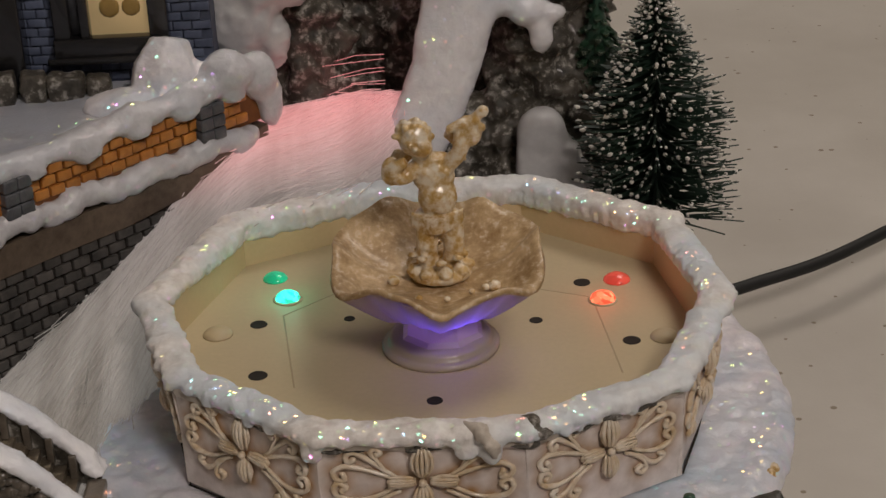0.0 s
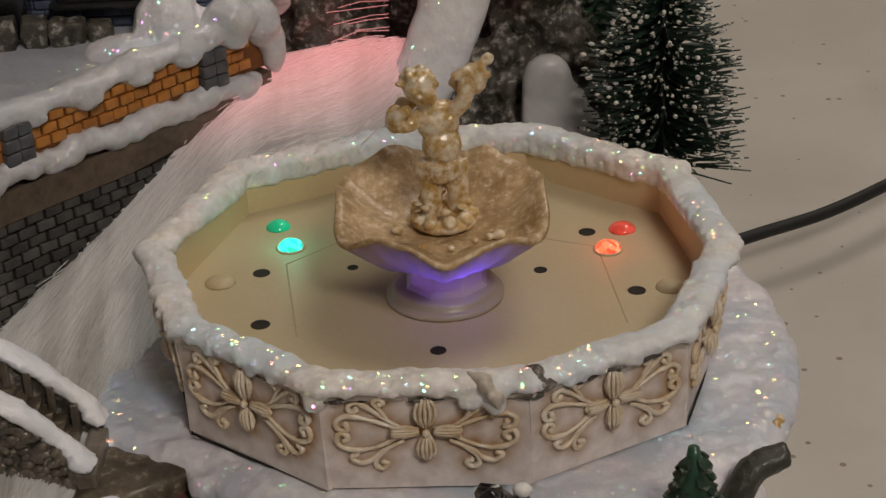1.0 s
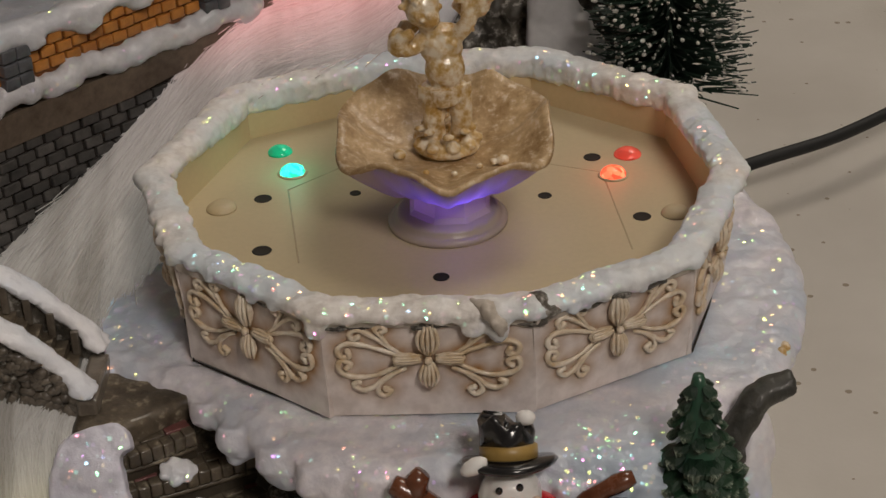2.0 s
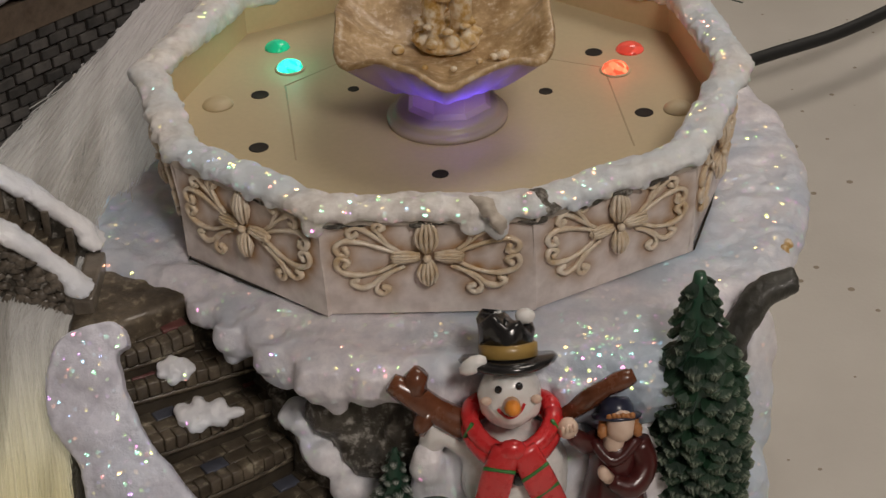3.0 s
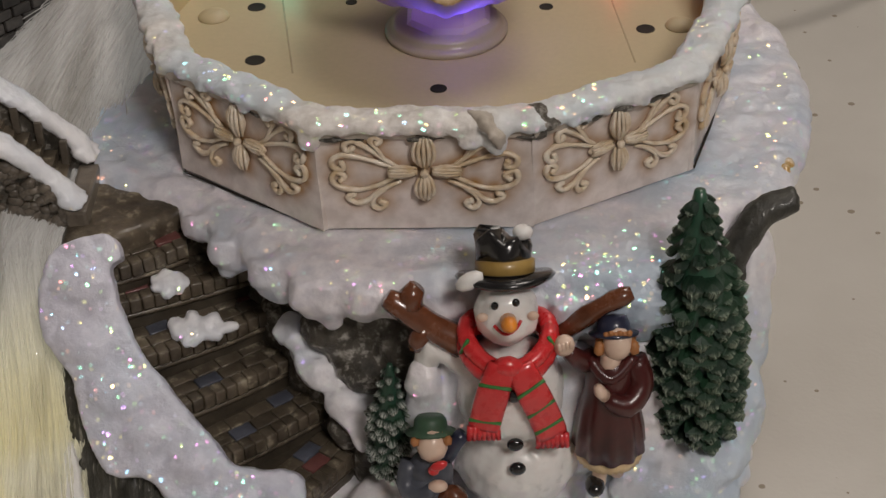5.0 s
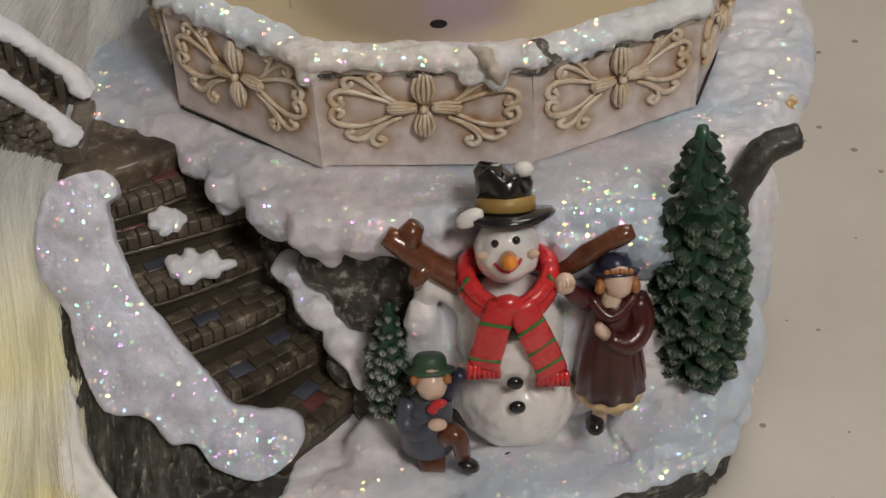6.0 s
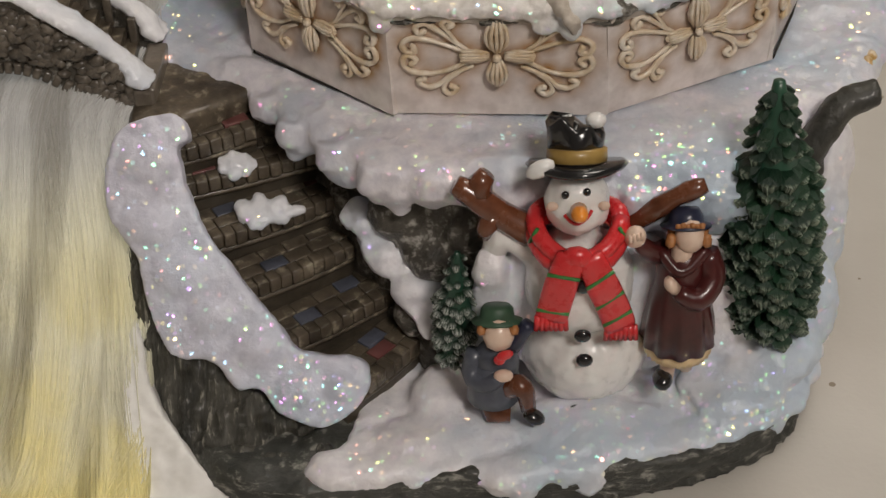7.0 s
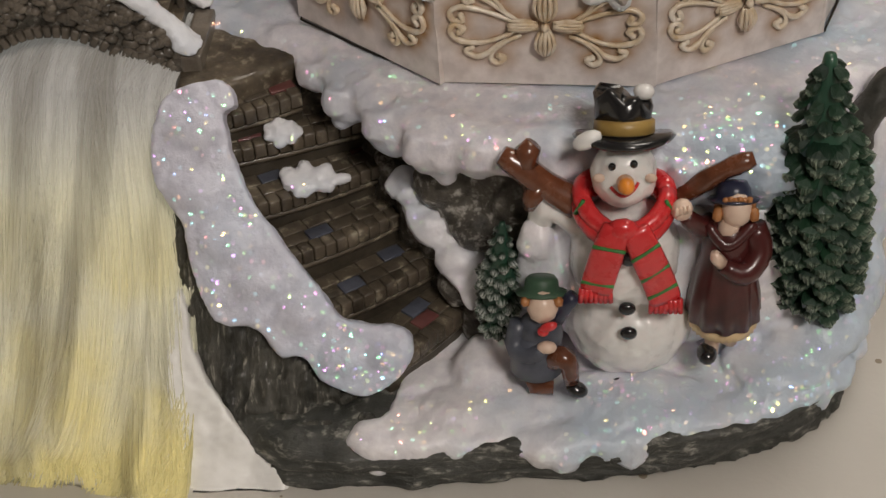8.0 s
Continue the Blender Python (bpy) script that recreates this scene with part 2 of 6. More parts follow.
def leaf_material(name, frost0, frost1, white):
    """Dark green scale leaves, dry-brushed with white streaks towards the tip."""
    m, nt, n, l, p = nodes_of(name)
    tc = n.new("ShaderNodeTexCoord")
    sep = n.new("ShaderNodeSeparateXYZ")
    l.new(tc.outputs["Object"], sep.inputs[0])
    stretch = n.new("ShaderNodeMapping")
    stretch.inputs["Scale"].default_value = (1.2, 11.0, 1.0)
    l.new(tc.outputs["Object"], stretch.inputs["Vector"])
    info = n.new("ShaderNodeObjectInfo")
    shift = n.new("ShaderNodeVectorMath")
    shift.operation = "ADD"
    l.new(stretch.outputs[0], shift.inputs[0])
    l.new(info.outputs["Random"], shift.inputs[1])
    streak = add(nt, "ShaderNodeTexNoise", Scale=1.3, Detail=3.0)
    l.new(shift.outputs[0], streak.inputs["Vector"])
    out = n.new("ShaderNodeMapRange")
    out.inputs[1].default_value, out.inputs[2].default_value = frost0, frost1
    l.new(sep.outputs[0], out.inputs[0])
    both = n.new("ShaderNodeMath")
    both.operation = "MULTIPLY"
    l.new(out.outputs[0], both.inputs[0])
    l.new(ramp(nt, [(0.42, (0, 0, 0)), (0.62, (1, 1, 1))], streak.outputs["Fac"]).outputs[0], both.inputs[1])
    green = ramp(nt, [(0.0, (0.005, 0.024, 0.012)), (1.0, (0.011, 0.046, 0.020))], info.outputs["Random"]).outputs[0]
    l.new(mix(nt, both.outputs[0], green, white), p.inputs["Base Color"])
    p.inputs["Roughness"].default_value = 0.5
    p.inputs["Coat Weight"].default_value = 0.03
    bump = add(nt, "ShaderNodeBump", Strength=0.6, Distance=0.0006)
    l.new(streak.outputs["Fac"], bump.inputs["Height"])
    l.new(bump.outputs[0], p.inputs["Normal"])
    return m


LEAF_GREEN = leaf_material("frosted_scale_leaf", 0.74, 1.14, (0.50, 0.56, 0.44))
LEAF_SNOWY = leaf_material("snowy_scale_leaf", 0.3, 0.95, (0.70, 0.73, 0.68))
BRISTLE = paint("dark_green_bristle", (0.008, 0.02, 0.013), (0.02, 0.045, 0.03), 0.5, 300, 80, 0.1)
FLOCK = paint("white_flock", (0.62, 0.60, 0.55), (0.82, 0.80, 0.76), 0.7, 900, 200, 0.4)
WHITE = paint("white_gloss_paint", (0.80, 0.78, 0.76), (0.91, 0.89, 0.87), 0.3, 420, 90, 0.25, coat=0.4, sss=0.1)
SKIN = paint("pale_skin_paint", (0.72, 0.52, 0.40), (0.80, 0.62, 0.50), 0.35, 500, 100, 0.1, coat=0.3)
SCARLET = paint("scarlet_gloss_paint", (0.58, 0.02, 0.025), (0.72, 0.04, 0.045), 0.28, 300, 90, 0.3, coat=0.6)
ORANGE = paint("orange_paint", (0.85, 0.27, 0.03), (0.95, 0.36, 0.05), 0.3, 300, 90, 0.1, coat=0.4)
MAROON = paint("maroon_gloss_paint", (0.04, 0.007, 0.007), (0.085, 0.015, 0.014), 0.32, 300, 90, 0.3, coat=0.4)
NAVY = paint("navy_paint", (0.012, 0.015, 0.035), (0.03, 0.035, 0.07), 0.3, 300, 90, 0.2, coat=0.4)
SLATE_COAT = paint("slate_blue_coat", (0.05, 0.055, 0.075), (0.11, 0.12, 0.15), 0.4, 300, 90, 0.2, coat=0.3)
BROWN = paint("brown_gloss_paint", (0.07, 0.022, 0.01), (0.17, 0.06, 0.028), 0.25, 300, 90, 0.4, coat=0.6)
HAIR = paint("ginger_hair_paint", (0.30, 0.11, 0.03), (0.45, 0.20, 0.07), 0.4, 600, 120, 0.5, coat=0.2)
LACE = paint("cream_lace", (0.66, 0.48, 0.26), (0.80, 0.64, 0.40), 0.5, 500, 90, 0.3)
GREEN_TRIM = paint("green_trim_paint", (0.03, 0.16, 0.03), (0.06, 0.28, 0.06), 0.35, 300, 90, 0.1, coat=0.3)
FELT = paint("green_hat_paint", (0.03, 0.07, 0.04), (0.07, 0.13, 0.08), 0.45, 300, 90, 0.2)
GOLD = paint("dull_gold_paint", (0.30, 0.19, 0.05), (0.45, 0.30, 0.09), 0.4, 300, 90, 0.2, coat=0.2)
RUBBER = paint("black_cable_rubber", (0.005, 0.006, 0.006), (0.01, 0.011, 0.011), 0.6, 900, 60, 0.1)
GREY_SNOW = paint("grey_white_paint", (0.50, 0.50, 0.51), (0.62, 0.62, 0.62), 0.4, 420, 60, 0.3, coat=0.3)


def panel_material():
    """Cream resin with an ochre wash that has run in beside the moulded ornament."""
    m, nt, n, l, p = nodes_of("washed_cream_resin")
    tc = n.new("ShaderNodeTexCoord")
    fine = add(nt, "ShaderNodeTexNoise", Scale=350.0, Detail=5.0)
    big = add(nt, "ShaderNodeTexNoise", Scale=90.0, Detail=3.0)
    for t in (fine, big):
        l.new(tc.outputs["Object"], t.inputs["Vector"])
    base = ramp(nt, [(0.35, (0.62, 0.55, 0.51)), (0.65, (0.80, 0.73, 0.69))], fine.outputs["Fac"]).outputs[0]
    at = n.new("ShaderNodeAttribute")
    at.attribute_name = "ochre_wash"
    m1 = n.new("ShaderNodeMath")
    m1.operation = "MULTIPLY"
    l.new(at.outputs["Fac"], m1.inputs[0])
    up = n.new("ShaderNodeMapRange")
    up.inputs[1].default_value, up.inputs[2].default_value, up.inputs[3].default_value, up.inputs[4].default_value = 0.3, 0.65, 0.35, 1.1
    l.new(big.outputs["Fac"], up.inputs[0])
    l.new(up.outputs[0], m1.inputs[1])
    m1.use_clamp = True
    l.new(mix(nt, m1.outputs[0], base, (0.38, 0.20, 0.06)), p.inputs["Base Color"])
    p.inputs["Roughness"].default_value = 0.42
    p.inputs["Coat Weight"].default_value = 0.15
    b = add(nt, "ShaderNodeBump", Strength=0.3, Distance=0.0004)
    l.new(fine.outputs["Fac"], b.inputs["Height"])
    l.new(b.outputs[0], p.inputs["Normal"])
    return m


PANEL = panel_material()
WORN = paint("worn_beige_resin", (0.36, 0.31, 0.25), (0.62, 0.56, 0.49), 0.45, 420, 130, 0.6, coat=0.15)
MOULDING = paint("cream_moulding", (0.60, 0.44, 0.25), (0.86, 0.78, 0.66), 0.32, 500, 200, 0.3, coat=0.3)


def fibre_material():
    """Clear plastic fibres, faintly lit from their root: white along the river, yellow where they fall; light and shade
    are also put into the colour.
    """
    m, nt, n, l, p = nodes_of("optical_fibre")
    tc = n.new("ShaderNodeTexCoord")
    sep = n.new("ShaderNodeSeparateXYZ")
    l.new(tc.outputs["Object"], sep.inputs[0])
    noise_tex = add(nt, "ShaderNodeTexNoise", Scale=60.0, Detail=3.0)
    l.new(tc.outputs["Object"], noise_tex.inputs["Vector"])
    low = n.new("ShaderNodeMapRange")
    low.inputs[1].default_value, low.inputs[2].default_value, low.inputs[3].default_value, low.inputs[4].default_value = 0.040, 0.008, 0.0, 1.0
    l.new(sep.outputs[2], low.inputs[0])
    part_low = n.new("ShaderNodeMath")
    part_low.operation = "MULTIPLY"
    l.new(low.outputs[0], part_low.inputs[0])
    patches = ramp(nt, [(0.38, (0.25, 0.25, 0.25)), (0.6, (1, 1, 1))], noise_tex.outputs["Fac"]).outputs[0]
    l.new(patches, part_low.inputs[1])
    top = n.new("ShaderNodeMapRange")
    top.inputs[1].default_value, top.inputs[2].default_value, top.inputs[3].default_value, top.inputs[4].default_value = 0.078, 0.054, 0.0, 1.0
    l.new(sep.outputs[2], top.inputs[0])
    # greyer lower down; includes the shade under the arch, painted by height
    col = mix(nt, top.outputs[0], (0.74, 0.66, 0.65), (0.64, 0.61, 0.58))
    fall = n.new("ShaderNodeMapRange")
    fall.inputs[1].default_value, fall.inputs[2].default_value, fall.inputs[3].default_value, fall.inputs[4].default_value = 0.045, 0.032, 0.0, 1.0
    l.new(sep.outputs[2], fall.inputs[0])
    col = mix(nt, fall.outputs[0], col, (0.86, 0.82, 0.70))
    # yellow light in the fall, painted into the base colour
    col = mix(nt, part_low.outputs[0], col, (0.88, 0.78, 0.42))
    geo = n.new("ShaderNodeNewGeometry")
    # dark lanes paint the shade between locks of fibre
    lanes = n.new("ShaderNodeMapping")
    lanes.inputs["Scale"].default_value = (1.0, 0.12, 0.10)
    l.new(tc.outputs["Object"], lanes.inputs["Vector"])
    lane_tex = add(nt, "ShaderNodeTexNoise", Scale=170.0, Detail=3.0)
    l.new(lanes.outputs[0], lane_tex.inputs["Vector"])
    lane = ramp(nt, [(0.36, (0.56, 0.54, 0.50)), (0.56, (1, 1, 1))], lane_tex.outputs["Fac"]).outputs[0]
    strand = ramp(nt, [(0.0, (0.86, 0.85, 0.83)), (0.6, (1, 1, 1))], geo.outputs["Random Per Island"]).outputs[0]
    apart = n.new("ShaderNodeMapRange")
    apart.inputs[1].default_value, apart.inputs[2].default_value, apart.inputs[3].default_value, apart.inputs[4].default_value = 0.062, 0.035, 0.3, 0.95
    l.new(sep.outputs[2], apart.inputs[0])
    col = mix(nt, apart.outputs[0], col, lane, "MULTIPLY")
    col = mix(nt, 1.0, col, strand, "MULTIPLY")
    l.new(col, p.inputs["Base Color"])
    p.inputs["Roughness"].default_value = 0.22
    crinkle = add(nt, "ShaderNodeTexVoronoi", Scale=330.0)
    l.new(tc.outputs["Object"], crinkle.inputs["Vector"])
    facet = add(nt, "ShaderNodeBump", Strength=0.7, Distance=0.0006)
    l.new(crinkle.outputs["Distance"], facet.inputs["Height"])
    l.new(facet.outputs[0], p.inputs["Normal"])
    l.new(facet.outputs[0], p.inputs["Coat Normal"])
    p.inputs["Transmission Weight"].default_value = 0.35
    p.inputs["Coat Weight"].default_value = 0.4
    # the colour wheel at the root sends a faint rosy light down the strands
    root = n.new("ShaderNodeMapRange")
    root.inputs[1].default_value, root.inputs[2].default_value = 0.068, 0.082
    l.new(sep.outputs[2], root.inputs[0])
    l.new(mix(nt, root.outputs[0], col, (1.0, 0.27, 0.28)), p.inputs["Emission Color"])
    power = n.new("ShaderNodeMapRange")
    power.inputs[3].default_value, power.inputs[4].default_value = 0.11, 0.44
    l.new(root.outputs[0], power.inputs[0])
    l.new(power.outputs[0], p.inputs["Emission Strength"])
    return m


FIBRE = fibre_material()
ICE = paint("translucent_ice_sheet", (0.52, 0.50, 0.46), (0.66, 0.64, 0.58), 0.25, 200, 60, 0.4, coat=0.4, sss=0.1)
FOAM = paint("white_foam_paint", (0.80, 0.79, 0.76), (0.90, 0.89, 0.86), 0.45, 300, 60, 0.4, coat=0.3)


def table_material():
    m, nt, n, l, p = nodes_of("speckled_table_plastic")
    tc = n.new("ShaderNodeTexCoord")
    fine = add(nt, "ShaderNodeTexNoise", Scale=900.0, Detail=4.0)
    big = add(nt, "ShaderNodeTexNoise", Scale=22.0, Detail=7.0)
    spots = add(nt, "ShaderNodeTexVoronoi", Scale=230.0)
    for t in (fine, big, spots):
        l.new(tc.outputs["Object"], t.inputs["Vector"])
    base = ramp(nt, [(0.3, (0.52, 0.49, 0.44)), (0.7, (0.62, 0.59, 0.54))], big.outputs["Fac"]).outputs[0]
    sep = n.new("ShaderNodeSeparateColor")
    l.new(spots.outputs["Color"], sep.inputs[0])
    some = n.new("ShaderNodeMath")
    some.operation = "GREATER_THAN"
    some.inputs[1].default_value = 0.66
    l.new(sep.outputs[0], some.inputs[0])
    size = n.new("ShaderNodeMath")
    size.operation = "MULTIPLY"
    size.inputs[1].default_value = 0.2
    l.new(sep.outputs[1], size.inputs[0])
    inside = n.new("ShaderNodeMath")
    inside.operation = "LESS_THAN"
    l.new(spots.outputs["Distance"], inside.inputs[0])
    l.new(size.outputs[0], inside.inputs[1])
    speck = n.new("ShaderNodeMath")
    speck.operation = "MULTIPLY"
    l.new(some.outputs[0], speck.inputs[0])
    l.new(inside.outputs[0], speck.inputs[1])
    l.new(mix(nt, speck.outputs[0], base, (0.27, 0.22, 0.16)), p.inputs["Base Color"])
    p.inputs["Roughness"].default_value = 0.45
    b = add(nt, "ShaderNodeBump", Strength=0.25, Distance=0.0003)
    l.new(fine.outputs["Fac"], b.inputs["Height"])
    l.new(b.outputs[0], p.inputs["Normal"])
    return m


TABLE = table_material()
PLASTER = paint("plain_room_plaster", (0.50, 0.47, 0.43), (0.56, 0.53, 0.49), 0.8, 60, 2, 0.1)
CARPET = paint("brown_carpet", (0.10, 0.08, 0.06), (0.14, 0.11, 0.09), 0.9, 400, 8, 0.4)

# ---- building helpers ----
BASE = {}


def spot(x, y, z):
    return Vector((x / 100, y / 100, (z + OZ) / 100))


def thing(name, base, label, category, group="", kind=""):
    ob = new(name)
    ob.empty_display_size = 0.005
    ob.location = spot(*base)
    BASE[ob.name] = ob.location.copy()
    return tagged(ob, label, category, group, kind)


def mesh_of(name, bm, mats, origin, smooth=True):
    me = bpy.data.meshes.new(name)
    for v in bm.verts:
        v.co = spot(*v.co) - origin
    bmesh.ops.recalc_face_normals(bm, faces=bm.faces)
    bm.to_mesh(me)
    bm.free()
    for m in mats if isinstance(mats, (list, tuple)) else [mats]:
        me.materials.append(m)
    me.polygons.foreach_set("use_smooth", [smooth] * len(me.polygons))
    return me


def part(name, bm, mats, parent, label="", smooth=True):
    origin = BASE[parent.name]
    ob = new(name, mesh_of(name, bm, mats, origin, smooth))
    ob.parent = parent
    BASE[ob.name] = origin
    return tagged(ob, label)


def solo(name, bm, mats, base, label, category, group="", kind="", smooth=True):
    origin = spot(*base)
    ob = new(name, mesh_of(name, bm, mats, origin, smooth))
    ob.location = origin
    BASE[ob.name] = origin
    return tagged(ob, label, category, group, kind)


def paint_faces(made, mi):
    for f in {f for v in made for f in v.link_faces}:
        f.material_index = mi


def ell(bm, c, r, rot=(0, 0, 0), sub=2, mi=0):
    r = (r, r, r) if isinstance(r, (int, float)) else r
    m = Matrix.LocRotScale(c, Euler([radians(a) for a in rot]), r)
    made = bmesh.ops.create_icosphere(bm, subdivisions=sub, radius=1, matrix=m)["verts"]
    paint_faces(made, mi)
    return made


def box(bm, c, s, rot=(0, 0, 0), mi=0, bevel=0.0):
    m = Matrix.LocRotScale(c, Euler([radians(a) for a in rot]), s)
    made = bmesh.ops.create_cube(bm, size=1, matrix=m)["verts"]
    paint_faces(made, mi)
    if bevel:
        edges = list({e for v in made for e in v.link_edges})
        bmesh.ops.bevel(bm, geom=edges, offset=bevel, segments=2, affect="EDGES", profile=0.6)
    return made


def tube(bm, pts, radii, n=8, mi=0, flat=1.0):
    pts = [Vector(p) for p in pts]
    radii = [radii] * len(pts) if isinstance(radii, (int, float)) else radii
    rings = []
    side = None
    for i, p in enumerate(pts):
        ahead = (pts[min(i + 1, len(pts) - 1)] - pts[max(i - 1, 0)]).normalized()
        if side is None:
            side = ahead.cross(Vector((0.1, 0.2, 1))).normalized()
        side = (side - ahead * side.dot(ahead)).normalized()
        up = ahead.cross(side)
        rings.append([bm.verts.new(p + radii[i] * (math.cos(a) * side + flat * math.sin(a) * up)) for a in (2 * math.pi * k / n for k in range(n))])
    for a, b in zip(rings, rings[1:]):
        for k in range(n):
            bm.faces.new((a[k], a[(k + 1) % n], b[(k + 1) % n], b[k])).material_index = mi
    bm.faces.new(rings[0][::-1]).material_index = mi
    bm.faces.new(rings[-1]).material_index = mi


def lathe(bm, c, profile, n=32, mi=0, shape=None):
    c = Vector(c)
    rings = []
    for r, z in profile:
        ring = []
        for k in range(n):
            a = 2 * math.pi * k / n
            rr, zz = shape(a, r, z) if shape else (r, z)
            ring.append(bm.verts.new(c + Vector((rr * math.cos(a), rr * math.sin(a), zz))))
        rings.append(ring)
    for a, b in zip(rings, rings[1:]):
        for k in range(n):
            bm.faces.new((a[k], a[(k + 1) % n], b[(k + 1) % n], b[k])).material_index = mi
    bm.faces.new(rings[0][::-1]).material_index = mi
    bm.faces.new(rings[-1]).material_index = mi


def prism(bm, outline, z0, z1, mi=0, inset=0.0):
    cx, cy = sum(p[0] for p in outline) / len(outline), sum(p[1] for p in outline) / len(outline)
    low = [bm.verts.new((x, y, z0)) for x, y in outline]
    top = [bm.verts.new((x + (cx - x) * inset, y + (cy - y) * inset, z1)) for x, y in outline]
    n = len(low)
    for k in range(n):
        bm.faces.new((low[k], low[(k + 1) % n], top[(k + 1) % n], top[k])).material_index = mi
    bm.faces.new(low[::-1]).material_index = mi
    bm.faces.new(top).material_index = mi


def sculpt(bm, voxel=0.08, smooth=3, amp=0.04, freq=1.6, ridges=0.0, rfreq=1.0, stretch=(1, 1, 1)):
    """Fuses overlapping forms into one modelled skin, then roughens it."""
    bmesh.ops.recalc_face_normals(bm, faces=bm.faces)
    me = bpy.data.meshes.new("clay")
    bm.to_mesh(me)
    bm.free()
    ob = new("clay", me)
    mod = ob.modifiers.new("fuse", "REMESH")
    mod.mode, mod.voxel_size, mod.adaptivity = "VOXEL", voxel, 0.0
    made = bpy.data.meshes.new_from_object(ob.evaluated_get(bpy.context.evaluated_depsgraph_get()))
    bpy.data.objects.remove(ob)
    bpy.data.meshes.remove(me)
    out = bmesh.new()
    out.from_mesh(made)
    bpy.data.meshes.remove(made)
    for _ in range(smooth):
        bmesh.ops.smooth_vert(out, verts=out.verts, factor=0.5, use_axis_x=True, use_axis_y=True, use_axis_z=True)
    out.normal_update()
    moves = []
    for v in out.verts:
        d = amp * noise.fractal(v.co * freq, 0.9, 2.1, 4)
        if ridges:
            d += ridges * (noise.hetero_terrain(Vector((v.co.x * stretch[0], v.co.y * stretch[1], v.co.z * stretch[2])) * rfreq, 0.6, 2.2, 5, 0.4) - 0.6)
        moves.append(v.normal * d)
    for v, d in zip(out.verts, moves):
        v.co += d
    return out


def along(pts, count):
    """Evenly spaced points on a smooth line through pts."""
    pts = [Vector(p) for p in pts]
    out = []
    for i in range(count):
        u = i / (count - 1) * (len(pts) - 1)
        k = min(int(u), len(pts) - 2)
        t = u - k
        p0, p1, p2, p3 = pts[max(k - 1, 0)], pts[k], pts[k + 1], pts[min(k + 2, len(pts) - 1)]
        out.append(0.5 * ((2 * p1) + (p2 - p0) * t + (2 * p0 - 5 * p1 + 4 * p2 - p3) * t * t + (3 * p1 - p0 - 3 * p2 + p3) * t ** 3))
    return out


# ---- room and table ----
def room():
    bm = bmesh.new()
    box(bm, (0, 0, -OZ - 75.5), (420, 420, 3))
    solo("floor", bm, CARPET, (0, 0, -OZ - 77), "brown carpet under the table", "floor", kind="structure", smooth=False)
    bm = bmesh.new()
    box(bm, (0, 0, 170), (440, 440, 6))
    solo("ceiling", bm, PLASTER, (0, 0, 167), "plain plaster ceiling over the table", "ceiling", kind="structure", smooth=False)
    for name, c, s in (("wall_north", (0, 205, 46), (420, 8, 241)), ("wall_south", (0, -205, 46), (420, 8, 241)), ("wall_east", (205, 0, 46), (8, 402, 241)), ("wall_west", (-205, 0, 46), (8, 402, 241))):
        bm = bmesh.new()
        box(bm, c, s)
        solo(name, bm, PLASTER, (c[0], c[1], -OZ - 74), "plain plaster room wall", "wall", kind="structure", smooth=False)


def folding_table():
    t = thing("folding_table", (20, 30, -OZ - 74), "off-white speckled plastic folding table top, seen close", "table")
    bm = bmesh.new()
    box(bm, (20, 30, -OZ - 2), (150, 110, 4), bevel=0.6)
    part("tabletop", bm, TABLE, t, "matt off-white plastic with fine brown specks", smooth=False)
    for sx in (-1, 1):
        for sy in (-1, 1):
            bm = bmesh.new()
            tube(bm, [(20 + sx * 62, 30 + sy * 46, -OZ - 74), (20 + sx * 62, 30 + sy * 46, -OZ - 4)], 1.4, 12)
            part("leg", bm, RUBBER, t)


# ---- ground of the ornament ----
SHELF = [(-6.05, -2.85), (-5.1, -3.25), (-4.35, -3.7), (-3.5, -4.75), (-2.6, -5.6), (-1.4, -6.5), (-0.3, -6.5), (0.6, -6.2), (1.4, -6.3), (2.6, -6.5), (3.3, -6.4), (4.3, -5.0), (5.2, -4.1), (5.95, -2.6), (6.25, -0.8), (6.2, 0.8), (5.85, 2.5), (5.4, 4.6), (4.6, 6.8), (3.0, 8.4), (-3, 8.4), (-6.0, 4.0), (-6.6, 0)]
APRON = [(-3.0, -8.95), (-2.2, -8.9), (-1.2, -8.75), (0.0, -8.85), (1.2, -8.6), (2.2, -8.35), (3.2, -7.95), (4.0, -7.4), (4.45, -6.6), (4.7, -5.6), (4.8, -4.0), (-2.0, -5.0), (-2.6, -7.2)]
FOOT = [(-4.4, -9.15), (-2.65, -9.15), (-0.9, -9.0), (1.7, -8.8), (2.8, -8.45), (3.6, -7.95), (4.3, -7.2), (4.8, -6.1), (5.0, -4.0), (4.6, 4), (0, 8), (-5.5, 4), (-6.6, -3.5), (-6.3, -6.2), (-5.7, -7.8)]


